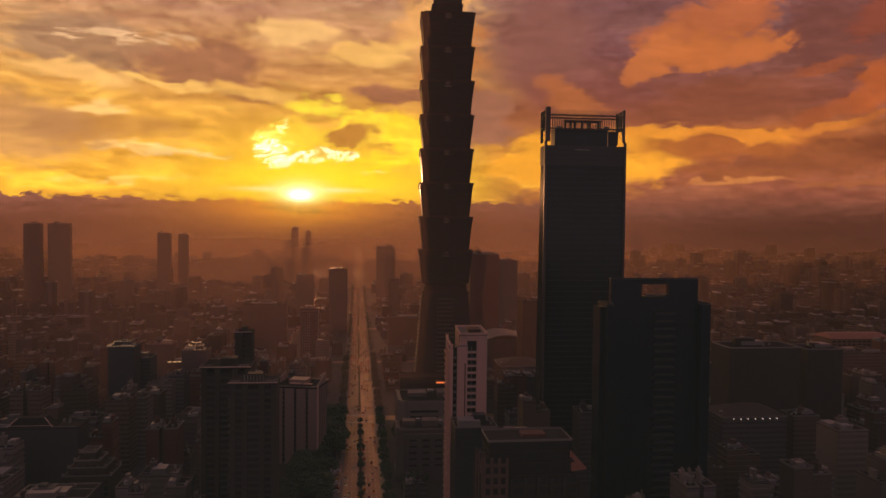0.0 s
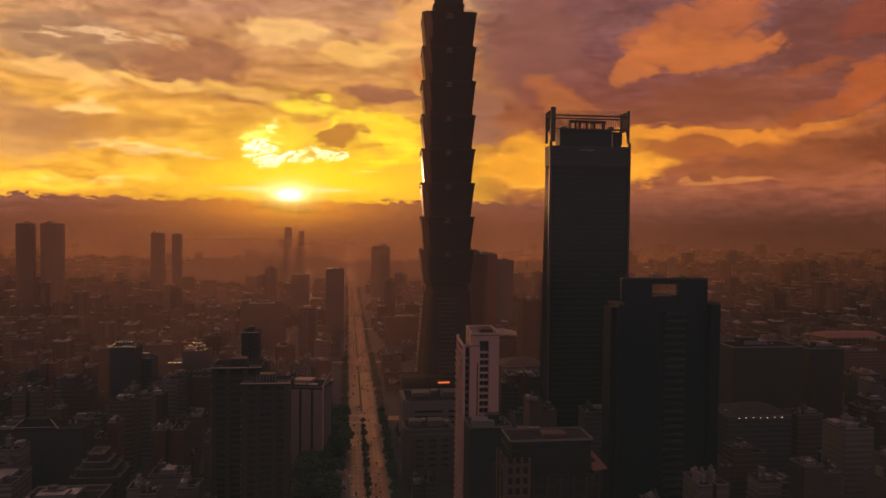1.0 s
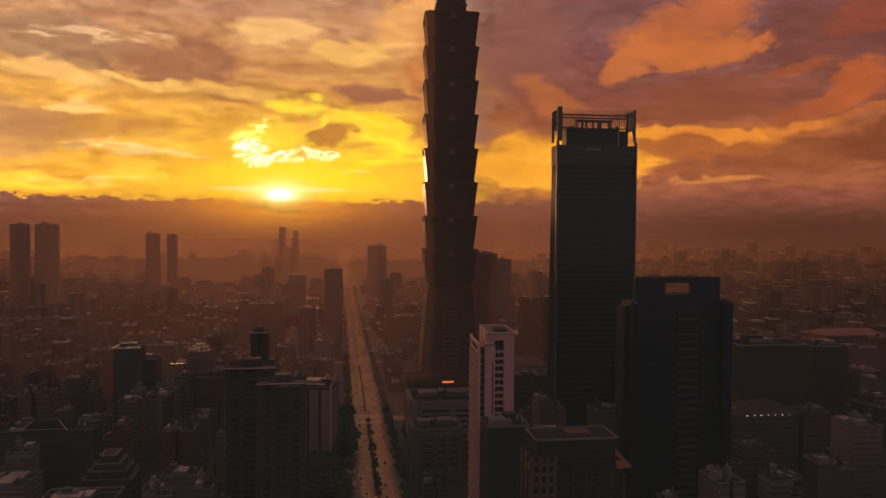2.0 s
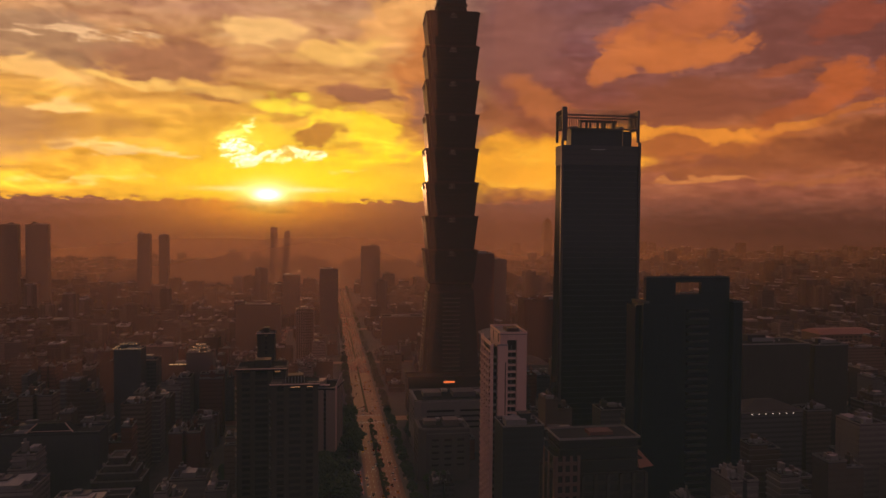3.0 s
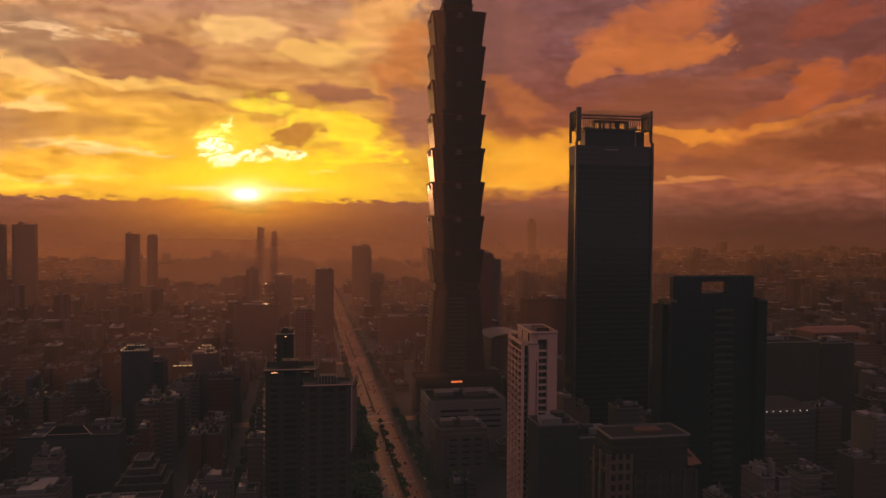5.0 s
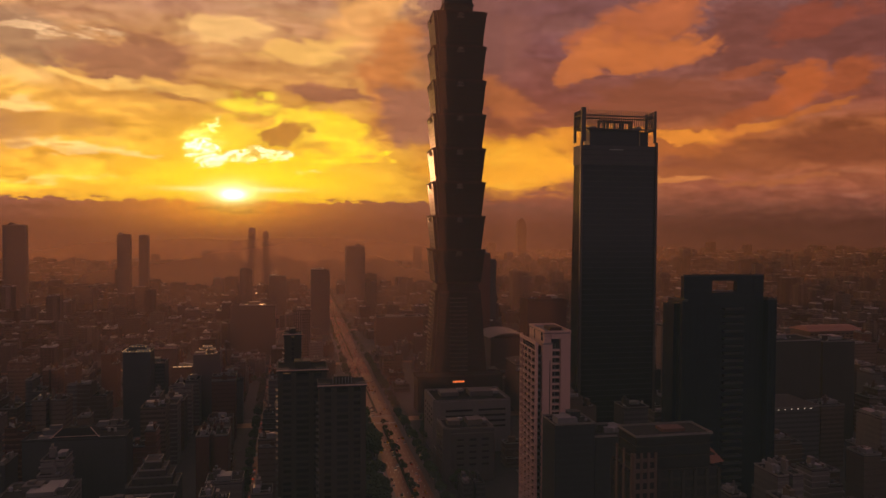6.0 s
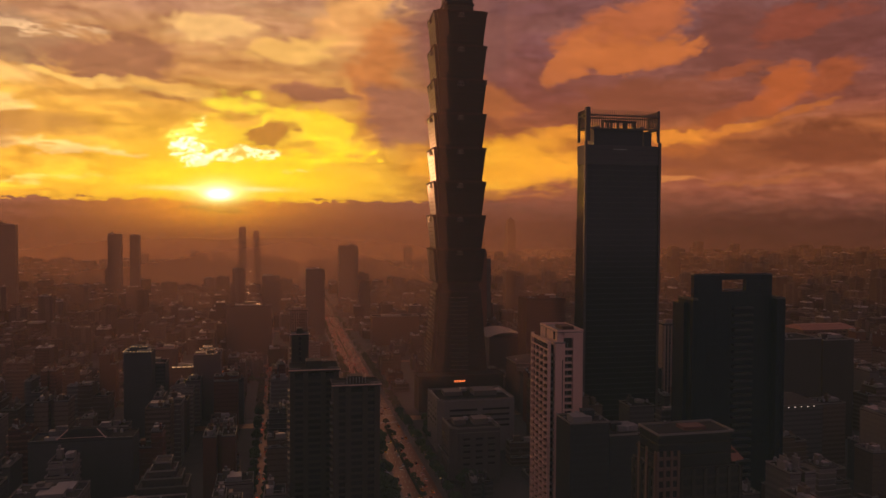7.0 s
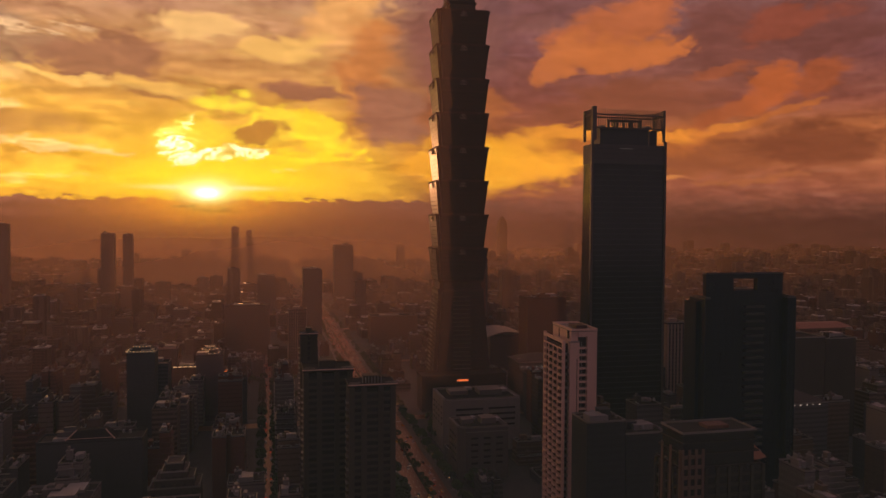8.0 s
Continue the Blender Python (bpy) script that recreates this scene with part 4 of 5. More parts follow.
# ---- civic blocks beside the avenue ----
def court_block(x, y, w, d, h, label, wall, cols, rows, wide):
    """A block with a sunk roof court, a splayed corner and windows in wide groups."""
    t = thing("office_block", label, "office block", x, y)
    claim_xy(x, y, w, d)
    part("body", Geo().loft([(-w / 2 + 5, 0.4), (w / 2, 0.4), (w / 2, d), (-w / 2, d), (-w / 2, 5.4)], 0, [(-w / 2 + 5, 0.4), (w / 2, 0.4), (w / 2, d), (-w / 2, d), (-w / 2, 5.4)], h - 3), wall, t)
    edge = Geo()
    corners = [(-w / 2 + 5.2, 0.8), (w / 2 - 0.4, 0.8), (w / 2 - 0.4, d - 0.4), (-w / 2 + 0.4, d - 0.4), (-w / 2 + 0.4, 5.6)]
    for p, q in zip(corners, corners[1:] + corners[:1]):
        edge.beam((*p, h - 2.2), (*q, h - 2.2), 0.8)
    part("parapet", edge, wall, t)
    part("roof_deck", Geo().box(-w / 2 + 3, 5, h - 3, w / 2 - 3, d - 3, h - 2.6), ROOF, t)
    part("roof_house", Geo().box(w * 0.02, d * 0.3, h - 2.6, w * 0.32, d * 0.65, h + 1.5), wall, t)
    part("roof_house", Geo().box(-w * 0.36, d * 0.4, h - 2.6, -w * 0.12, d * 0.7, h + 0.5), CONCRETE, t)
    part("cooling_unit", Geo().box(w * 0.36, d * 0.5, h - 2.6, w * 0.44, d * 0.7, h - 0.6), STEEL, t)
    part("cooling_unit", Geo().box(-w * 0.08, d * 0.75, h - 2.6, 0, d * 0.9, h - 0.8), STEEL, t)
    part("string_course", Geo().box(-w / 2 + 5, 0.2, h - 6, w / 2 + 0.2, 0.44, h - 5.3), wall, t)
    pane = Geo().box(-wide / 2, 0.2, 0, wide / 2, 0.5, 1.5).mesh("window", GLASS)
    sill = Geo().box(-wide / 2 - 0.2, 0.05, -0.3, wide / 2 + 0.2, 0.42, 0).mesh("sill", wall)
    for r in range(rows):
        for c in range(cols):
            p = part("window", pane, None, t)
            p.location = (-w / 2 + 7 + (w - 9) * (c + 0.5) / cols, 0, h - 11 - 4.4 * r)
            part("sill", sill, None, p)
    side = Geo().box(-w / 2 - 0.12, -1.6, 0, -w / 2 + 0.1, 1.6, 1.6).mesh("window", GLASS)
    for r in range(rows):
        for c in range(4):
            part("window", side, None, t).location = (0, 7 + (d - 9) * (c + 0.5) / 4, h - 11 - 4.4 * r)
    return t


court_block(-6.0, 519, 36, 30, 39.5, "weathered stone civic block with a splayed corner", CONCRETE, 3, 5, 5.0)
court_block(5.0, 584, 62, 44, 44.0, "long pale grey hall with banded windows", TILE_PALE, 2, 4, 22.0)


def stepped_block(x, y):
    """Near brown office block with receding top storeys."""
    t = thing("office_block", "dark brown office block with receding top storeys", "office block", x, y)
    claim_xy(x, y, 40, 34)
    w, d = 30.6, 15.5
    part("body", Geo().box(-w / 2 - 2, -2, 0, w / 2 + 2, d, 90), GLASS, t)
    part("upper_body", Geo().box(-w / 2 + 0.5, 0.5, 90, w / 2 - 0.5, d, 101.5), GLASS, t)
    band = Geo().box(-w / 2 - 2.4, -2.4, 0, w / 2 + 2.4, d + 0.3, 1.2).mesh("spandrel", BROWN_STONE)
    for k in range(24):
        part("spandrel", band, None, t).location.z = 3.75 * k
    for z, o in ((90.0, 1.6), (94.5, 0.8), (98.6, 0.2)):
        part("terrace_edge", Geo().ring(-w / 2 - o, -o, w / 2 + o, d + o, z, z + 0.5, 0.4), BROWN_STONE, t)
    pier = Geo().box(-0.6, -0.5, 0, 0.6, 0.5, 90).mesh("pier", BROWN_STONE)
    for k in range(8):
        part("pier", pier, None, t).location = (-w / 2 - 1.6 + (w + 3.2) * k / 7, -2.3, 0)
    for k in range(6):
        part("pier", pier, None, t).location = (-w / 2 - 2.3, -1.5 + (d + 1) * k / 5, 0)
    bay = part("corner_bay", Geo().box(-w / 2 - 2.6, -3.4, 0, -w / 2 + 6.4, -2.42, 97.0), GLASS, t)
    post = Geo().box(-0.5, -3.9, 0, 0.5, -3.41, 97.6).mesh("pilaster", RED_STONE)
    for k in range(4):
        part("pilaster", post, None, bay).location.x = -w / 2 - 2.2 + 2.75 * k
    beam = Geo().box(-w / 2 - 2.7, -3.75, 0, -w / 2 + 6.5, -3.42, 1.3).mesh("bay_band", RED_STONE)
    for k in range(26):
        part("bay_band", beam, None, bay).location.z = 0.5 + 3.75 * k
    side = Geo().box(-w / 2 - 3.1, -3.4, 0, -w / 2 - 2.62, -2.4, 97.6).box(-w / 2 - 3.1, 3, 0, -w / 2 - 2.7, 4.2, 97.6).box(-w / 2 - 3.1, 9, 0, -w / 2 - 2.7, 10.2, 97.6)
    part("side_pilaster", side, RED_STONE, bay)
    part("roof_slab", Geo().box(-w / 2, 0, 101.5, w / 2, d, 102.2), ROOF, t)
    part("roof_frame", Geo().ring(-w / 2 - 0.2, -0.2, w / 2 + 0.2, d + 0.2, 102.2, 103.0, 0.22), CAP, t)
    part("roof_house", Geo().box(-2, 5, 102.2, 7, 11, 103.4), TILE_RED, t, "red-brown roof hut")
    part("sloped_roof", Geo().loft([(w / 2 + 0.4, 1), (w / 2 + 7, 3), (w / 2 + 7, 13), (w / 2 + 0.4, 13)], 90.5, [(w / 2 + 0.4, 4), (w / 2 + 1.4, 6), (w / 2 + 1.4, 13), (w / 2 + 0.4, 13)], 97.0), RUST_ROOF, t, "orange-brown sloping roof")
    return t


stepped_block(37.0, 268.4)


# ---- ordinary city buildings ----
def roof_things(t, bodies, rng, wall):
    """Roof decks, thin copings, stair huts, sheds, tanks and pipes for each body of a block."""
    deck, coping, huts, pipes = Geo(), Geo(), Geo(), Geo()
    for x0, x1, y0, y1, h in bodies:
        w, d = x1 - x0, y1 - y0
        deck.box(x0 + 0.02, y0 + 0.02, h - 0.5, x1 - 0.02, y1 - 0.02, h)
        coping.ring(x0 - 0.12, y0 - 0.12, x1 + 0.12, y1 + 0.12, h - 0.1, h + rng.uniform(0.7, 1.2), 0.28)
        sx, sy = (x0 + x1) / 2 + w * rng.uniform(-0.25, 0.2), y0 + d * rng.uniform(0.3, 0.5)
        sw, sd, sh = w * rng.uniform(0.15, 0.3), d * rng.uniform(0.2, 0.35), rng.uniform(2.6, 5.5)
        huts.box(sx - sw / 2, sy, h, sx + sw / 2, sy + sd, h + sh)
        huts.box(sx - sw / 2 - 0.3, sy - 0.3, h + sh, sx + sw / 2 + 0.3, sy + sd + 0.3, h + sh + 0.25)
        if rng.random() < 0.5:
            huts.box(sx - sw * 0.3, sy + sd * 0.3, h + sh + 0.25, sx + sw * 0.1, sy + sd * 0.8, h + sh + rng.uniform(1.2, 2.6))
        for k in range(rng.choice((2, 3, 4))):
            px, py = rng.uniform(x0 + 1, x1 - 1), rng.uniform(y0 + 1, y1 - 1)
            pipes.box(px - 0.5, py - 0.4, h, px + 0.5, py + 0.4, h + rng.uniform(0.7, 1.5))
        py = rng.uniform(y0 + 1, y1 - 1)
        pipes.beam((x0 + 0.8, py, h + 0.5), (x1 - 0.8, py + rng.uniform(-0.3, 0.3), h + 0.5), 0.22)
    part("roof_slab", deck, ROOF, t)
    part("parapet", coping, CAP if rng.random() < 0.6 else wall, t)
    part("roof_house", huts, wall, t)
    part("roof_pipework", pipes, STEEL, t, kind="stuff")
    x0, x1, y0, y1, h = bodies[0]
    w, d = x1 - x0, y1 - y0
    for k in range(rng.choice((1, 1, 2, 2))):
        sw, sd = w * rng.uniform(0.25, 0.5), d * rng.uniform(0.25, 0.5)
        a, b = x0 + rng.uniform(0.03, 0.95) * (w - sw), y0 + rng.uniform(0.03, 0.9) * (d - sd)
        z = h + rng.uniform(1.9, 3.2)
        part("metal_shed", Geo().slope([(a, b), (a + sw, b), (a + sw, b + sd), (a, b + sd)], h, [z + rng.uniform(-0.12, 0.12) for n in range(2)], rng.uniform(-0.2, 0.25)), METAL_ROOF, t, "coated steel rooftop shed")
    for k in range(rng.choice((1, 1, 2))):
        cx, cy, r = rng.uniform(x0 + 1.5, x1 - 1.5), rng.uniform(y0 + 1.5, y1 - 1.5), rng.uniform(0.8, 1.2)
        part("water_tank", Geo().cyl(cx, cy, r, h + 0.8, h + 2.8, 10).cyl(cx, cy, r * 1.02, h + 2.8, h + 3.2, 10, 0.25), STEEL, t, "steel rooftop water tank")


def block_bodies(w, d, h, rng, plain):
    """The block's masses: most step back, have a lower wing, or a notch for a light well."""
    full = (-w / 2, w / 2, 0.0, d, h)
    kind = 0 if plain else rng.choice((0, 1, 1, 2, 2, 3, 4))
    cut = w * rng.uniform(-0.15, 0.2)
    low = h - 3.3 * rng.choice((1, 2, 3))
    if kind == 1:
        return [(-w / 2, cut, 0.0, d, h), (cut, w / 2, 0.0, d, low)]
    if kind == 2:
        return [(cut, w / 2, 0.0, d, h), (-w / 2, cut, 0.0, d, low)]
    if kind == 3:
        return [(-w / 2, w / 2, d * 0.3, d, h), (-w / 2, w / 2, 0.0, d * 0.3, low)]
    if kind == 4:
        return [(-w / 2, -w * 0.08, 0.0, d, h), (w * 0.08, w / 2, 0.0, d, h), (-w * 0.08, w * 0.08, d * 0.3, d, h - 0.3)]
    return [full]


def city_block(x, y, w, d, h, rng, style, wall, name="apartment_block", label="", turn=GRID):
    words = {TILE_PALE.name: "pale tiled", TILE_BEIGE.name: "beige tiled", TILE_GREY.name: "grey tiled", TILE_RED.name: "red-brown tiled", CONCRETE.name: "weathered concrete", DARK_STONE.name: "dark granite"}
    plain = bool(label)
    if not label:
        label = words[wall.name] + {"grid": " apartment block with punched windows", "band": " block with continuous window bands", "rib": " block with vertical piers", "balcony": " apartment block with stacked balconies"}[style] + (" and rooftop tanks" if h < 60 else ", high-rise")
    t = thing(name, label, "building", x, y, turn=turn, group="city blocks")
    bodies = block_bodies(w, d, h, rng, plain)
    glazing, g, walls = Geo(), Geo(), Geo()
    tall = {"grid": 1.7, "band": 1.4, "rib": 0.9, "balcony": 1.0}[style]
    step = {"grid": 3.4, "band": 9.0, "rib": 2.6, "balcony": 6.0}[style]
    pw = {"grid": 1.7, "band": 1.0, "rib": 0.9, "balcony": 2.4}[style]
    o = 0.9 if style == "balcony" else 0.0
    for i, (x0, x1, y0, y1, top) in enumerate(bodies):
        n = max(2, int((top - 0.5) / 3.3))
        fh = (top - 0.5) / n
        e = 0.012 * i
        glazing.box(x0 + 0.4, y0 + 0.4, 0, x1 - 0.4, y1 - 0.4, top - 0.6)
        for k in range(n):
            g.box(x0 - (o if x0 == -w / 2 else -e), y0 - o + e, k * fh, x1 + (o if x1 == w / 2 else -e), y1 - e, k * fh + tall - e)
        m = max(2, round((x1 - x0) / step))
        for k in range(m + 1):
            c = x0 + pw / 2 + (x1 - x0 - pw) * k / m
            walls.box(c - pw / 2 + e, y0 + 0.06, 0, c + pw / 2 - e, y1 - 0.06, top - 0.55)
        m = max(2, round((y1 - y0) / step))
        for k in range(m + 1):
            c = y0 + pw / 2 + (y1 - y0 - pw) * k / m
            walls.box(x0 + 0.06 + e, c - pw / 2 + 0.02, 0, x1 - 0.06 - e, c + pw / 2 - 0.02, top - 0.57)
        if not plain:
            for k in range(int(n * 1.5)):
                ax, az = rng.uniform(x0 + 0.8, x1 - 0.8), fh * rng.randrange(n) + tall * 0.3
                walls.box(ax - 0.45, y0 - o - 0.35, az, ax + 0.45, y0 - o + 0.1, az + 0.7)
    part("glazing", glazing, GLASS, t)
    part("floor_bands", g, wall, t, kind="stuff")
    part("wall_piers", walls, wall, t, kind="stuff")
    roof_things(t, bodies, rng, wall)
    return t


WALLS = (TILE_PALE, TILE_BEIGE, TILE_GREY, TILE_RED, CONCRETE, TILE_GREY, TILE_BEIGE)
STYLES = ("grid", "rib", "rib", "rib", "balcony", "grid")


# buildings that stand out one by one
def landmark(x, y, w, d, h, style, wall, seed, label=""):
    claim_xy(x, y, w, d)
    return city_block(x, y, w, d, h, random.Random(seed), style, wall, "building", label)


landmark(-111.0, 1690, 42, 40, 130, "grid", TILE_GREY, 3, "dark slab high-rise standing alone in haze")
landmark(-158.0, 1228, 30, 28, 105, "grid", TILE_GREY, 4, "dark high-rise beside the avenue")
landmark(-837.0, 1560, 34, 15, 174, "rib", TILE_GREY, 5, "tall twin tower dim in haze")
landmark(-784.0, 1565, 43, 15, 174, "rib", TILE_GREY, 6, "tall twin tower dim in haze")
landmark(-628.0, 1735, 28, 18, 154, "grid", TILE_GREY, 7, "square high-rise dim in haze")
landmark(-595.0, 1770, 21, 15, 151, "grid", TILE_GREY, 8, "slender high-rise dim in haze")
landmark(70.0, 1036, 41, 34, 140, "rib", TILE_RED, 9, "reddish high-rise behind the great tower")
landmark(-236.0, 1040, 60, 30, 67, "grid", TILE_BEIGE, 110, "broad apartment block with lamp-lit roof edge")
def domed_tower(x, y):
    """Apartment tower under an open domed roof frame hung with small lamps."""
    t = landmark(x, y, 24, 22, 57, "grid", TILE_GREY, 11, "apartment tower with a rounded lamp-lit roof crown")
    bulb = Geo().box(-0.4, -0.4, -0.3, 0.4, 0.4, 0.3).mesh("crown_lamp", LIT_WARM)
    for radius, z in ((9.0, 58.2), (7.4, 61.8), (4.2, 64.4)):
        hoop = Geo()
        corners = [(radius * math.cos(math.pi * k / 6), 11 + radius * math.sin(math.pi * k / 6)) for k in range(12)]
        for k in range(12):
            hoop.beam((*corners[k], z), (*corners[(k + 1) % 12], z), 0.5)
        hoop = part("crown_hoop", hoop, STEEL, t)
        for k in range(6, 12):
            part("crown_lamp", bulb, None, hoop, "small warm lamp").location = (corners[k][0], corners[k][1] - 0.4, z + 0.4)
    return t


def lit_edge_tower(x, y):
    t = landmark(x, y, 26, 22, 57, "grid", TILE_GREY, 12, "dark apartment tower with a lit roof edge")
    part("roof_rail", Geo().beam((-12.5, -0.4, 58.4), (12.5, -0.4, 58.4), 0.4).beam((-12.5, -0.4, 57.4), (12.5, -0.4, 57.4), 0.25), WHITE, t, "pale roof rail")
    return t


def lit_sign_block(x, y):
    t = landmark(x, y, 25, 16, 36.5, "grid", TILE_GREY, 34, "low apartment block with five roof lights")
    strip = Geo().box(-1.6, -0.5, 0, 1.6, -0.25, 0.8).mesh("edge_light", LIT_WARM)
    for k in range(5):
        part("edge_light", strip, None, t, "warm light strip").location = (-9.6 + 4.8 * k, 0, 36.9)
    return t


lit_sign_block(-259.5, 765)
domed_tower(-227.0, 712)
lit_edge_tower(-268.0, 674)
landmark(-294.0, 613, 22, 20, 52, "balcony", TILE_BEIGE, 13)
landmark(-33.0, 1115, 70, 30, 42, "band", TILE_RED, 14, "long reddish block with yellowish roof edge")
landmark(-156.0, 425, 20, 18, 35, "grid", TILE_PALE, 15, "pale low apartment block with roof terrace")
landmark(-190.0, 371, 36, 22, 41, "band", TILE_GREY, 16, "grey block with a broad pale roof edge")
landmark(-247.0, 400, 34, 26, 38, "grid", TILE_PALE, 17, "pale block with roof sheds and tanks")
landmark(43.0, 352, 21, 18, 78, "band", DARK_STONE, 18, "dark glass block with a pale roof edge")
landmark(22.0, 349, 20, 18, 85, "band", DARK_STONE, 33, "dark glass block below the slim white tower")
landmark(384.0, 850, 70, 40, 44, "band", TILE_GREY, 19, "broad grey department block")
landmark(470.0, 800, 60, 40, 46, "grid", TILE_BEIGE, 20, "broad beige block with a lit corner")
landmark(160.0, 640, 60, 50, 52, "band", DARK_STONE, 22, "low dark block beside the office towers")
landmark(84.0, 690, 36, 26, 38, "band", TILE_GREY, 23, "grey block behind the plaza tower")
landmark(122.0, 828, 46, 30, 96, "grid", TILE_RED, 29, "reddish block with a pale roof edge")
landmark(130.0, 1330, 36, 34, 118, "grid", TILE_GREY, 25, "dark high-rise dim in haze")
landmark(-260.0, 1500, 34, 30, 76, "grid", TILE_GREY, 26, "grey high-rise dim in haze beside the avenue")
landmark(-459.0, 2450, 22, 20, 166, "rib", TILE_GREY, 27, "far slender tower dim in haze")
landmark(-416.0, 2450, 18, 18, 154, "rib", TILE_GREY, 28, "far slender tower dim in haze")


def spire_tower(x, y):
    """Far tower with a tapering, domed top."""
    t = thing("high_rise", "distant grey tower with a stepped domed top", "building", x, y)
    claim_xy(x, y, 50, 50)
    for w, z0, z1 in ((50, 0, 168), (44, 168, 192), (34, 192, 208)):
        tier = part("tier", Geo().box(-w / 2, -w / 2, z0, w / 2, w / 2, z1), BROWN_STONE, t)
        part("ledge", Geo().ring(-w / 2 - 1, -w / 2 - 1, w / 2 + 1, w / 2 + 1, z1, z1 + 2, 2), BROWN_STONE, tier)
    part("dome", Geo().cyl(0, 0, 15, 208, 218, 12, 11).cyl(0, 0, 11, 218, 225, 12, 4), BROWN_STONE, t)
    part("spire", Geo().cyl(0, 0, 1.4, 225, 240, 8, 0.4), BROWN_STONE, t)
    return t


spire_tower(788.0, 4300)


# the dark glass block with a trapezoid roof crown
def crown_block(x, y):
    t = landmark(x, y, 58, 19, 50, "rib", TILE_GREY, 31, "dark glass block with a pale-edged roof crown")
    part("roof_crown", Geo().loft([(-14, 0.6), (14, 0.6), (14, 14), (-14, 14)], 50, [(-8, 4), (8, 4), (8, 10), (-8, 10)], 56), ROOF, t)
    part("crown_edge", Geo().beam((-14.2, 0.3, 50.4), (14.2, 0.3, 50.4), 0.5).beam((-14.2, 0.3, 50.4), (-8, 3.7, 56.2), 0.4).beam((14.2, 0.3, 50.4), (8, 3.7, 56.2), 0.4).beam((-14.2, 0.3, 52), (14.2, 0.3, 52), 0.25), WHITE, t, "pale crown edging")
    return t


crown_block(-251.0, 466)


# the stepped gable block
def ziggurat(x, y):
    t = thing("apartment_block", "brown stepped apartment block with pale-edged terraced gables", "building", x, y)
    claim_xy(x, y, 34, 26)
    for k, (w, h) in enumerate(((26, 37), (20, 41.5), (13.5, 45.5), (8.5, 50))):
        tier = part("tier", Geo().box(-w / 2, 0.5 * k, 0 if k == 0 else h - 6, w / 2, 20 - 2 * k, h), BROWN_TILE, t)
        part("terrace_rail", Geo().ring(-w / 2, 0.5 * k, w / 2, 20 - 2 * k, h, h + 0.9, 0.3), CAP, tier)
        for sx in (-1, 1):
            part("finial", Geo().box(sx * w / 2 - 0.5, 0.5 * k - 0.1, h, sx * w / 2 + 0.5, 0.5 * k + 0.9, h + 2.0), CAP, tier, "pale corner finial")
    pane = Geo().box(-1.1, -0.1, 0, 1.1, 0.3, 1.9).mesh("window", GLASS)
    for r in range(10):
        for c in range(6):
            part("window", pane, None, t).location = (-10.5 + 4.2 * c, 0, 2 + 3.4 * r)
    for r, n, y0 in ((10.6, 4, 0.5), (11.8, 3, 1.0), (13, 1, 1.5)):
        for c in range(n):
            part("window", pane, None, t).location = (-3.6 * (n - 1) / 2 + 3.6 * c, y0, 1.2 + 3.4 * r)
    return t


ziggurat(-192.5, 417)


# the hall with an arched white roof, and the flat hall with roof lamps
def arched_hall(x, y):
    t = thing("exhibition_hall", "low hall with a curved white roof", "hall", x, y)
    claim_xy(x, y, 46, 60)
    part("wall", Geo().box(-22, 0, 0, 22, 55, 47.6), TILE_GREY, t)
    roof = Geo()
    for k in range(10):
        a0, a1 = -24 + 4.8 * k, -24 + 4.8 * (k + 1)
        z0, z1 = 47 + 5 * (1 - (a0 / 24) ** 2), 47 + 5 * (1 - (a1 / 24) ** 2)
        n = len(roof.v)
        roof.v += [(a0, -2, z0), (a1, -2, z1), (a1, 57, z1), (a0, 57, z0), (a0, -2, z0 + 1), (a1, -2, z1 + 1), (a1, 57, z1 + 1), (a0, 57, z0 + 1)]
        roof.f += [(n + 3, n + 2, n + 1, n), (n + 4, n + 5, n + 6, n + 7), (n, n + 1, n + 5, n + 4), (n + 2, n + 3, n + 7, n + 6), (n + 1, n + 2, n + 6, n + 5), (n + 3, n, n + 4, n + 7)]
    part("arched_roof", roof, CAP, t, "curved white roof shell")
    return t


arched_hall(86.0, 868)


def lamp_hall(x, y, w, d, h, rows, span):
    """A flat hall with rows of small lamps under its eaves: how far below the roof, and how many."""
    t = landmark(x, y, w, d, h, "band", TILE_GREY, 41, "flat hall with a row of small lamps")
    bulb = Geo().box(-0.3, -0.7, 0, 0.3, -0.2, 0.4).mesh("wall_lamp", SIGN_WHITE)
    for drop, n in rows:
        for k in range(n):
            part("wall_lamp", bulb, None, t, "small white wall lamp").location = (-span / 2 + span * k / (n - 1), 0, h - drop)
    part("hipped_roof", Geo().loft([(-w / 2, 0), (w / 2, 0), (w / 2, d), (-w / 2, d)], h + 1.3, [(-w * 0.1, d * 0.45), (w * 0.2, d * 0.45), (w * 0.2, d * 0.55), (-w * 0.1, d * 0.55)], h + 6.5), BROWN_TILE, t, "brown hipped sheet roof")
    return t


lamp_hall(86.5, 724, 42, 34, 43, ((4, 8), (6.2, 10)), 36)
lamp_hall(219.0, 500, 46, 30, 52, ((0.6, 7),), 31)


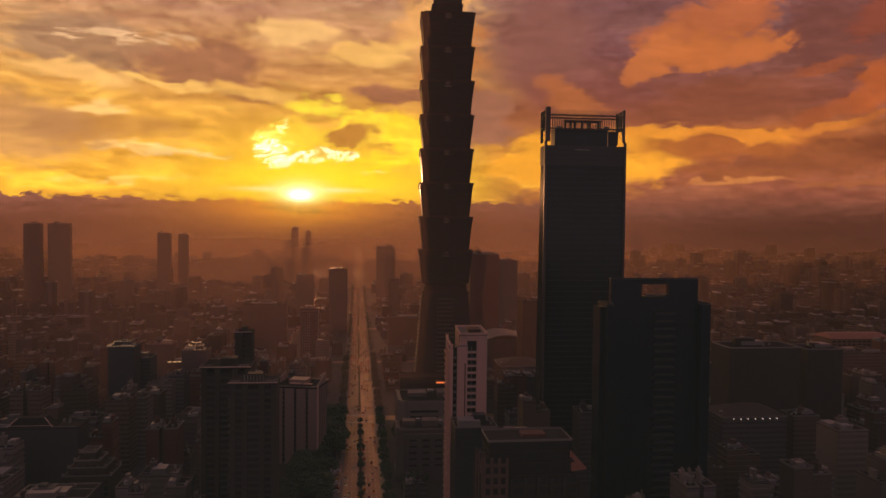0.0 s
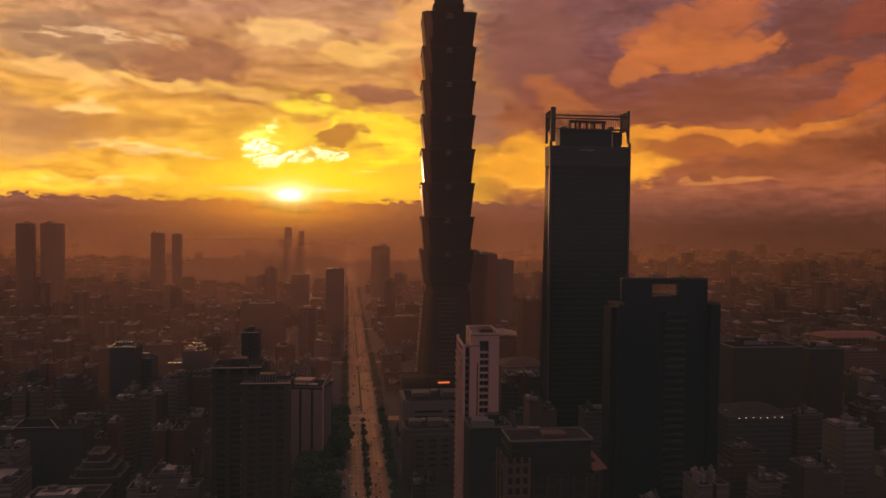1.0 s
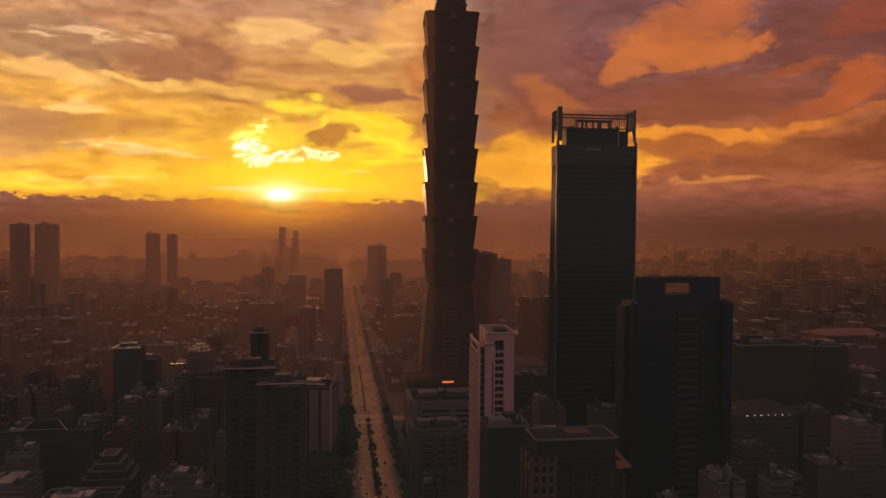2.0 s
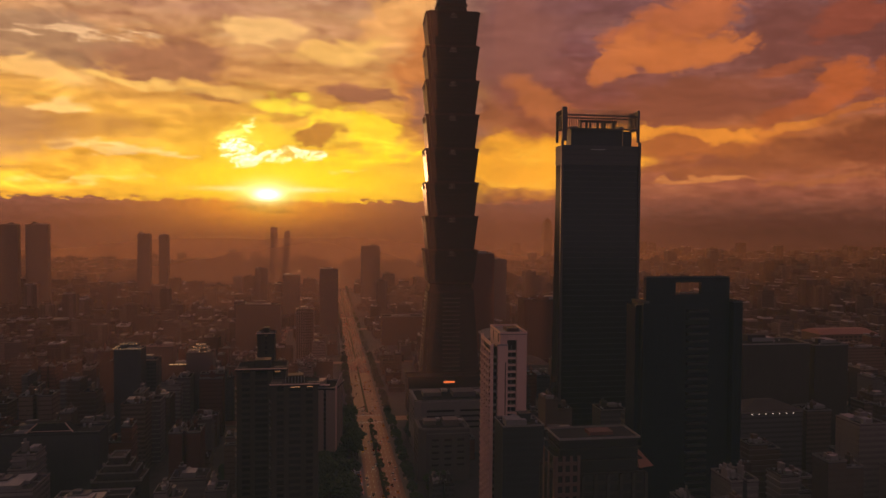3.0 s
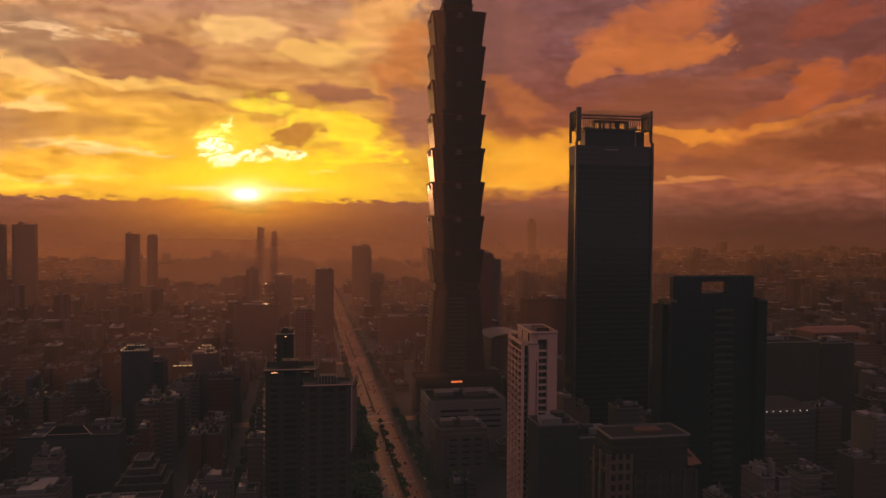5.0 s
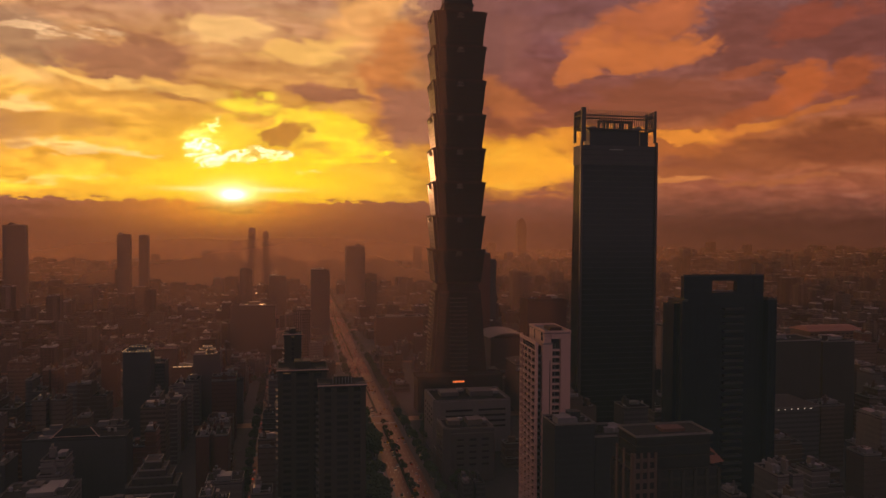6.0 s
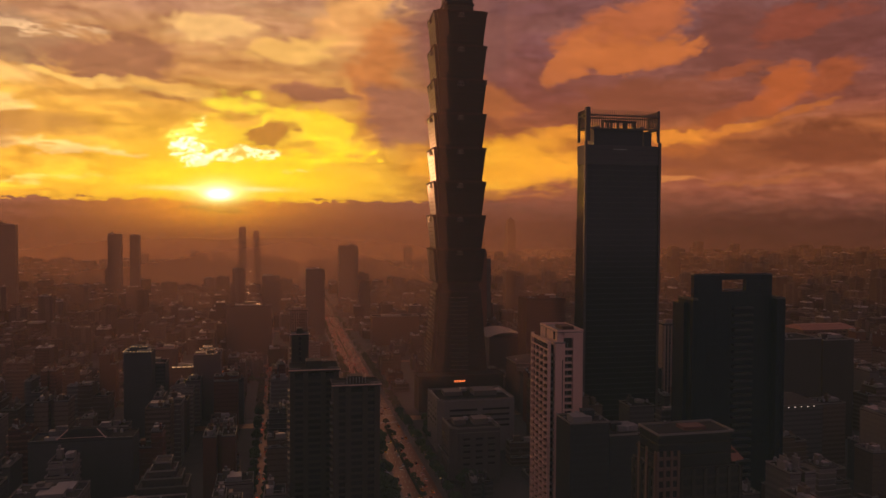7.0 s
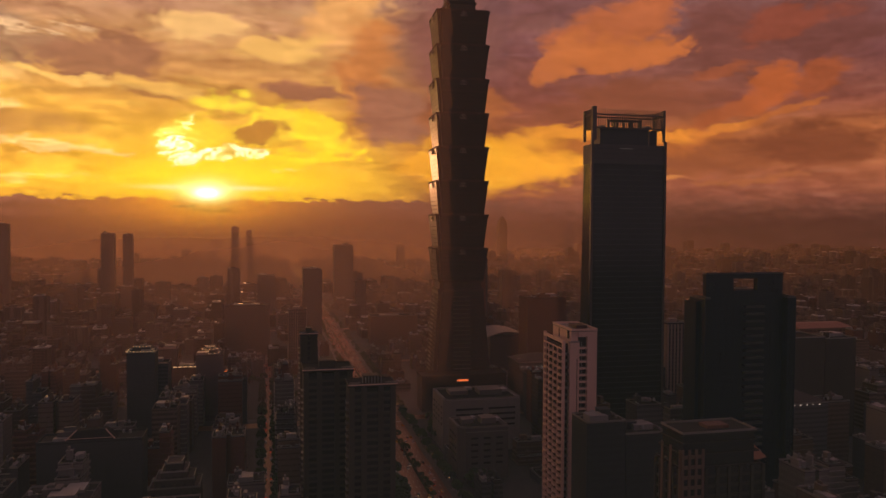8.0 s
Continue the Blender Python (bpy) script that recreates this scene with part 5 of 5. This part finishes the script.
def lamp_crown_block(x, y):
    """Apartment block with small lamps all round the roof and on its hut."""
    t = landmark(x, y, 22, 20, 71, "rib", TILE_GREY, 47, "apartment block with small lamps round its roof")
    part("roof_hut", Geo().box(-7, 5, 71, 7, 15, 75.2), TILE_GREY, t)
    bulb = Geo().box(-0.28, -0.28, 0, 0.28, 0.28, 0.5).mesh("roof_lamp", LIT_WARM)
    for k in range(9):
        part("roof_lamp", bulb, None, t, "small warm roof lamp").location = (-10.6 + 2.65 * k, -0.4, 72.0)
    for k in range(6):
        part("roof_lamp", bulb, None, t, "small warm roof lamp").location = (-6.5 + 2.6 * k, 4.8, 75.3)
    for k in range(4):
        part("roof_lamp", bulb, None, t, "small warm roof lamp").location = (-11.3, 1.5 + 5 * k, 72.0)
    return t


def curved_sign_block(x, y):
    """Low block with a curved lit canopy edge on its roof."""
    t = landmark(x, y, 18, 14, 33, "rib", TILE_GREY, 48, "low block with a curved lit canopy edge")
    arc = Geo()
    for k in range(8):
        a0, a1 = math.pi * (0.35 + 0.17 * k), math.pi * (0.35 + 0.17 * (k + 1))
        arc.beam((5.6 * math.cos(a0), 4 + 3.6 * math.sin(a0), 35.2), (5.6 * math.cos(a1), 4 + 3.6 * math.sin(a1), 35.2), 0.5)
    part("canopy_edge", arc, SIGN_ORANGE, t, "curved orange light strip")
    part("canopy", Geo().cyl(0, 4, 5.2, 33, 35.0, 16, 5.4), TILE_GREY, t)
    return t


lamp_crown_block(-271.0, 650)
curved_sign_block(-220.5, 748)
rail_block = landmark(-281.0, 766, 26, 20, 54.5, "rib", TILE_GREY, 49, "dark apartment block with a pale roof rail")
part("roof_rail", Geo().beam((-12.6, -0.4, 56.6), (12.6, -0.4, 56.6), 0.4).beam((-12.6, -0.4, 55.4), (12.6, -0.4, 55.4), 0.25), WHITE, rail_block, "pale roof rail")
landmark(250.8, 558, 55.7, 30, 90.0, "rib", BROWN_TILE, 51, "broad brown office block with a flat roof")
landmark(312.9, 590, 30, 26, 84.0, "grid", BROWN_TILE, 52, "brown apartment block with a lit window")
ribbed_block(190.0, 640, 18, 14, 92, 6, "pale striped office tower between the dark towers", STONE_PANEL, 1.6)


# podium of the great tower, with its lit sign
def podium(x, y):
    t = thing("shopping_podium", "dark glass podium with a lit orange sign", "podium", x, y)
    claim_xy(x, y, 86, 40)
    part("body", Geo().box(-40, 0.5, 0, 44, 24, 33), TOWER_GLASS, t)
    part("roof_edge", Geo().ring(-40.5, 0, 44.5, 24.5, 33, 34.3, 0.7), TOWER_METAL, t)
    part("roof_slab", Geo().box(-40, 0.7, 32.6, 44, 24, 33.1), ROOF, t)
    bar = Geo().box(-0.75, -0.5, -0.7, 0.75, 0.4, 0.8).mesh("sign_letter", SIGN_ORANGE)
    s = part("sign_board", Geo().box(-6, 0.1, 26.5, 6, 0.5, 30.5), DARK_STONE, t)
    for k in range(6):
        part("sign_letter", bar, None, s, "lit orange sign letter").location = (-4.6 + 1.85 * k, 0, 28.6)
    return t


podium(9.0, 716)
claim(*sorted((along(-30, 632)[0], along(46, 632)[0])), 632, 720)


def rust_hall(x, y):
    """Long low hall under a shallow rust-red roof."""
    t = thing("market_hall", "long low hall with a rust-red metal roof", "hall", x, y)
    claim_xy(x, y, 90, 46)
    part("wall", Geo().box(-42, 1, 0, 42, 42, 35), TILE_BEIGE, t)
    part("roof", Geo().loft([(-44, -1), (44, -1), (44, 44), (-44, 44)], 35, [(-38, 16), (38, 16), (38, 27), (-38, 27)], 40.5), RUST_ROOF, t, "shallow rust-red metal roof")
    pane = Geo().box(-2.2, 0.8, 0, 2.2, 1.1, 2.0).mesh("window", GLASS)
    for r in range(6):
        for c in range(12):
            part("window", pane, None, t).location = (-38.5 + 7 * c, 0, 8 + 4.4 * r)
    return t


rust_hall(570.0, 985)

# ---- street blocks filled with ordinary buildings ----
rng = random.Random(7)
spots = []
v_streets = [(-24, -99.5), (-110.5, -182), (-192, -262), (-273, -345), (-355, -430), (-440, -520), (-530, -610), (-620, -700), (27, 98), (109, 182), (192, 270), (281, 360), (371, 450), (461, 540), (551, 640), (651, 740)]
u_rows = [(250, 318), (328, 402), (412, 488), (498, 580), (590, 684), (704, 778), (788, 868), (878, 968), (992, 1060)]


def clear_of_named(v0, v1, u0, u1):
    return all(v1 < a or v0 > b or u1 < c or u0 > d for a, b, c, d in HERO)


def in_sight(x, y, h):
    """Whether a building of that height could come into view at all."""
    far = math.hypot(x + 45, y)
    return -0.66 * y - 40 < x < 0.86 * y + 20 and (180 - h) / far < 0.40


for va, vb in v_streets:
    v0, v1 = min(va, vb), max(va, vb)
    for u0, u1 in u_rows:
        v = v0
        while v < v1 - 12:
            w = min(rng.uniform(12, 23), v1 - v)
            u = u0
            while u < u1 - 12:
                d = min(rng.uniform(12, 22), u1 - u)
                spots.append((v, w, u, d))
                u += d + rng.uniform(1.5, 4)
            v += w + rng.uniform(1.5, 4)
for v, w, u, d in spots:
    x, y = place(v + w / 2, u)
    base = 24 if u > 800 else 40 if u > 560 else 46
    h = base * rng.choice((0.5, 0.62, 0.75, 0.85, 1.0, 1.0, 1.12, 1.3))
    if u > 800 and rng.random() < 0.5:
        h *= 0.6
    if -66 < v + w and v < -12 and 400 < u + d and u < 690:
        continue
    if 12 < v + w and v < 27 and u < 690:
        continue
    if 14 < v + w and v < 80 and u + d > 380 and u < 700:
        h = rng.uniform(9, 16)
    if w < 9 or d < 9 or not clear_of_named(v, v + w, u, u + d) or not in_sight(x, y, h):
        continue
    if u > 860 and rng.random() < 0.4:
        continue
    claim(v, v + w, u, u + d)
    city_block(x, y, w, d, h, rng, rng.choice(STYLES), rng.choice(WALLS))

# ---- the city beyond, too far to tell house from house ----
far = Geo()
sheds = Geo()
rng = random.Random(11)


def far_house(x, y, w, d, h):
    """A plain walled body with parapet step and roof hut, turned with the streets."""
    def turned(x0, y0, x1, y1):
        return [(x + a * COS - b * SIN, y + a * SIN + b * COS) for a, b in ((x0, y0), (x1, y0), (x1, y1), (x0, y1))]
    c = turned(-w / 2, -d / 2, w / 2, d / 2)
    far.loft(c, 0, c, h)
    e = turned(-w * 0.25, -d * 0.3, w * 0.1, d * 0.2)
    far.loft(e, h, e, h + rng.uniform(2, 5))
    if rng.random() < (0.6 if x < 150 else 0.22):
        e = turned(-w * 0.45, -d * 0.45, w * rng.uniform(-0.2, 0.4), d * 0.42)
        top = h + rng.uniform(1.2, 2.6)
        tilt = rng.gauss(0, 0.02) * w
        if rng.random() < 0.5:
            sheds.slope(e, h, [top, top + tilt])
        else:
            sheds.slope(e, h, [top, top], rng.gauss(0, 0.02) * d)


u = 872.0
while u < 4650:
    pitch = 26 + (u - 872) * 0.009
    v = -0.75 * u
    while v < 0.95 * u:
        w = pitch * rng.uniform(0.55, 0.95)
        d = pitch * rng.uniform(0.55, 0.95)
        street = (v + 20000) % (pitch * 4) < pitch * 0.5
        near_road = -26 < v + w / 2 and v - w / 2 < 24
        on_side = -118 < v < -92 and u < 2300
        h = rng.choice((8, 9, 10, 11, 12, 13, 14, 16, 20, 28)) * (1 + 0.25 * math.sin(v * 0.004) * math.cos(u * 0.003))
        if u > 1300:
            h *= rng.choice((1, 1, 1, 1, 1.4, 1.9))
        if rng.random() < 0.012 and u > 1400:
            h = rng.uniform(50, 90)
        if not (street or near_road or on_side) and clear_of_named(v - w / 2, v + w / 2, u - d / 2, u + d / 2) and rng.random() > 0.1:
            if u > 1075 or clear_of_named(v - w / 2, v + w / 2, u - d / 2, u + d / 2):
                x, y = place(v + rng.uniform(-3, 3), u + rng.uniform(-4, 4))
                far_house(x, y, w, d, h)
        v += pitch * rng.uniform(0.9, 1.2)
    u += pitch * rng.uniform(0.95, 1.15)
solid("far_buildings", far, FAR_WALL, "dense low city buildings dim in evening haze", "buildings", "stuff")
solid("far_roof_sheds", sheds, SHED_ROOF, "pale steel rooftop sheds of the far city", "roofs", "stuff")


# ---- trees along the avenue and in the park strip ----
def tree(seed):
    r = random.Random(seed)
    t = thing("tree", "dark green broad-leaved street tree", "tree", 0, 0, group="street trees")
    h = 4.0
    trunk = Geo().cyl(0, 0, 0.28, 0, h, 7, 0.16)
    for k in range(5):
        a = k * 1.26 + r.random()
        trunk.beam((0, 0, h * (0.7 + 0.06 * k)), (2.0 * math.cos(a), 2.0 * math.sin(a), h + 1.6 + r.random()), 0.14)
    part("trunk", trunk, BARK, t)
    crown = Geo()
    for k in range(95):
        a, e, q = r.uniform(0, 6.283), r.uniform(-0.5, 1.0), r.uniform(0.55, 1.0) ** 0.5
        s = math.sqrt(max(0.0, 1 - e * e))
        crown.ball(3.4 * q * s * math.cos(a), 3.2 * q * s * math.sin(a), 6.0 + 2.8 * q * e, r.uniform(0.5, 1.05), r)
    part("crown", crown, LEAF, t, "dense dark leaf clumps")
    return t


trees = [tree(k) for k in range(4)]
rng = random.Random(5)
row = []
for k in range(120):
    u = rng.uniform(425, 684)
    row.append((rng.uniform(-46, -15) if u > 565 else rng.uniform(-50, -22.5), u))
for k in range(26):
    row.append((-17.0 + rng.uniform(-0.6, 0.6), 712 + 10.5 * k))
    row.append((17.0 + rng.uniform(-0.6, 0.6), 470 + 10 * k + rng.uniform(-4, 4)))
    row.append((17.0 + rng.uniform(-0.6, 0.6), 720 + 11 * k))
for k in range(14):
    row.append((-0.5, 486 + 14 * k + rng.uniform(-2, 2)))
for k in range(26):
    row.append((rng.uniform(28, 44), rng.uniform(480, 690)))
for k in range(30):
    row.append((-99.6 + rng.uniform(-0.5, 0.5), 470 + 13 * k + rng.uniform(-5, 5)))
    row.append((-110.4 + rng.uniform(-0.5, 0.5), 470 + 14 * k + rng.uniform(-5, 5)))
for k in range(40):
    row.append((rng.uniform(-95, -30), rng.choice((583, 585, 698, 783, 873)) + rng.uniform(-3, 3)))
    row.append((rng.uniform(-340, -115), rng.choice((407, 493, 585, 783, 873)) + rng.uniform(-3, 3)))
for i, (v, u) in enumerate(row):
    x, y = place(v, u)
    s = rng.uniform(0.75, 1.35) * (0.72 if v == -0.5 else 1.0)
    s *= 1.5 if -60 <= v <= -14.5 and 465 < u < 690 else 1.0
    m = pose(x, y, 0.3 if v == -0.5 else 0.17 if 14 < abs(v) < 19.5 else 0.0, 0, 0, rng.uniform(0, 360))
    if i < 4:
        o = trees[i]
        o.matrix_world = m
    else:
        o = copy_thing(trees[i % 4], m)
    o.scale = (s, s, s * rng.uniform(0.9, 1.15))


# ---- the same two rows going on towards the horizon ----
rng = random.Random(37)
crowns, stems = Geo(), Geo()
for side in (-1, 1):
    u = 1000.0
    while u < 2500:
        x, y = place(side * (15.4 + rng.uniform(-0.8, 0.8)), u)
        stems.cyl(x, y, 0.22, 0.17, 4.6, 5, 0.14)
        size = rng.uniform(0.9, 1.4)
        for k in range(9):
            turn = rng.uniform(0, 6.283)
            reach = rng.uniform(0.6, 2.6) * size
            crowns.ball(x + reach * math.cos(turn), y + reach * math.sin(turn), 5.4 * size + rng.uniform(-1.2, 2.2), rng.uniform(1.0, 1.6) * size, rng)
        u += rng.uniform(8, 17) if rng.random() < 0.85 else 40
solid("avenue_tree_crowns", crowns, LEAF, "far rows of dark green street trees along the avenue", "trees", "stuff")
solid("avenue_tree_trunks", stems, BARK, "thin bark-covered trunks of far street trees", "trees", "stuff")


# ---- street lamps ----
def street_lamp():
    t = thing("street_lamp", "tall steel street lamp with a lit head", "street lamp", 0, 0, group="avenue street lamps")
    part("pole", Geo().cyl(0, 0, 0.14, 0, 9, 8, 0.08), STEEL, t)
    part("arm", Geo().beam((0, 0, 8.9), (2.2, 0, 9.3), 0.12), STEEL, t)
    part("lamp_head", Geo().loft([(1.6, -0.25), (2.7, -0.25), (2.7, 0.25), (1.6, 0.25)], 9.2, [(1.7, -0.15), (2.6, -0.15), (2.6, 0.15), (1.7, 0.15)], 9.5), STREETLIGHT, t, "lit warm lamp head")
    return t


first = street_lamp()
for k in range(30):
    x, y = place(-15.2 if k % 2 else 15.2, 500 + 52 * (k // 2) + 9 * (k % 2))
    m = pose(x, y, 0.17, 0, 0, GRID + (0 if k % 2 else 180))
    if k == 0:
        first.matrix_world = m
    else:
        copy_thing(first, m)


# ---- cars on the avenue and in the side park ----
def car(paint, words):
    t = thing("car", words, "car", 0, 0, group="cars on the avenue")
    side = Geo().loft([(-0.86, -2.2), (0.86, -2.2), (0.86, 2.2), (-0.86, 2.2)], 0.28, [(-0.9, -2.25), (0.9, -2.25), (0.9, 2.25), (-0.9, 2.25)], 0.62)
    side.loft([(-0.9, -2.25), (0.9, -2.25), (0.9, 2.25), (-0.9, 2.25)], 0.62, [(-0.82, -2.15), (0.82, -2.15), (0.82, 2.1), (-0.82, 2.1)], 0.92)
    part("body", side, paint, t)
    cabin = part("cabin_glass", Geo().loft([(-0.8, -1.75), (0.8, -1.75), (0.8, 1.05), (-0.8, 1.05)], 0.92, [(-0.62, -1.2), (0.62, -1.2), (0.62, 0.45), (-0.62, 0.45)], 1.40), GLASS, t)
    part("roof_panel", Geo().loft([(-0.62, -1.2), (0.62, -1.2), (0.62, 0.45), (-0.62, 0.45)], 1.40, [(-0.56, -1.1), (0.56, -1.1), (0.56, 0.35), (-0.56, 0.35)], 1.46), paint, cabin)
    w = Geo()
    n = 10
    w.v = [(s * 0.1, 0.32 * math.cos(6.2832 * i / n), 0.32 * math.sin(6.2832 * i / n)) for s in (-1, 1) for i in range(n)]
    w.f = [tuple(range(n - 1, -1, -1)), tuple(range(n, 2 * n))] + [(i, (i + 1) % n, n + (i + 1) % n, n + i) for i in range(n)]
    w = w.mesh("wheel", RUBBER)
    for sx in (-0.82, 0.82):
        for sy in (-1.4, 1.4):
            part("wheel", w, None, t).location = (sx, sy, 0.32)
    lens = Geo().box(-0.2, -0.04, -0.09, 0.2, 0.04, 0.09)
    front, rear = lens.mesh("headlight", HEADLAMP), lens.mesh("tail_light", TAILLAMP)
    for sx in (-0.6, 0.6):
        part("headlight", front, None, t, "lit headlight").location = (sx, 2.24, 0.66)
        part("tail_light", rear, None, t, "lit tail light").location = (sx, -2.24, 0.68)
    return t


words = ("white hatchback car on the asphalt avenue", "silver saloon car on the asphalt avenue", "black saloon car on the asphalt avenue", "yellow taxi car on the asphalt avenue", "dark red car on the asphalt avenue")
cars = [car(p, n) for p, n in zip(CAR_PAINTS, words)]
rng = random.Random(9)
seats = []
for lane in (-11.2, -8.3, -5.3, -2.6, 1.9, 4.9, 7.9, 11.0):
    u = 480 + rng.uniform(0, 25)
    while u < 900:
        if not 684 < u < 706:
            seats.append((lane + rng.uniform(-0.3, 0.3), u, GRID + (180 if lane < 0 else 0)))
        u += rng.choice((13, 24, 38, 66, 104))
for k in range(40):
    seats.append((-17.4 - 3.0 * (k % 2), 500 + 3.0 * (k // 2) + (20 if k > 40 else 0), GRID + 90))
for i, (v, u, turn) in enumerate(seats):
    x, y = place(v, u)
    m = pose(x, y, 0.06 if abs(v) < 12.6 else 0.17 if abs(v) < 19.5 else 0.0, 0, 0, turn)
    if i < 5:
        cars[i].matrix_world = m
    else:
        copy_thing(cars[rng.choice((0, 0, 1, 1, 2, 2, 3, 3, 4))], m)


# ---- traffic farther down the avenue, too small to tell apart ----
bodies, glows = Geo(), Geo()
rng = random.Random(21)
for lane in (-11.2, -8.3, -5.3, -2.6, 1.9, 4.9, 7.9, 11.0):
    u = 905 + rng.uniform(0, 12)
    while u < 2600:
        c = [place(lane + a, u + b) for a, b in ((-0.9, -2.2), (0.9, -2.2), (0.9, 2.2), (-0.9, 2.2))]
        e = [place(lane + a, u + b) for a, b in ((-0.65, -1.4), (0.65, -1.4), (0.65, 1.0), (-0.65, 1.0))]
        bodies.loft(c, 0.06, c, 0.95)
        bodies.loft(e, 0.95, e, 1.5)
        if rng.random() < 0.75:
            for sx in (-0.6, 0.6):
                x, y = place(lane + sx, u - 2.3)
                glows.box(x - 0.22, y - 0.1, 0.55, x + 0.22, y + 0.1, 0.85)
        u += rng.choice((6, 8, 10, 14, 22))
for lane in (-106.8, -103.2):
    u = 480.0
    while u < 1500:
        c = [place(lane + a, u + b) for a, b in ((-0.9, -2.2), (0.9, -2.2), (0.9, 2.2), (-0.9, 2.2))]
        bodies.loft(c, 0.06, c, 1.35)
        if rng.random() < 0.4:
            x, y = place(lane, u - 2.3)
            glows.box(x - 0.6, y - 0.1, 0.5, x + 0.6, y + 0.1, 0.8)
        u += rng.choice((8, 12, 20, 35))
solid("distant_traffic", bodies, TRAFFIC, "dense distant cars on the asphalt avenue", "traffic", "stuff")
solid("distant_traffic_lights", glows, TAILLAMP, "small red and orange tail lights of distant cars", "lights", "stuff")
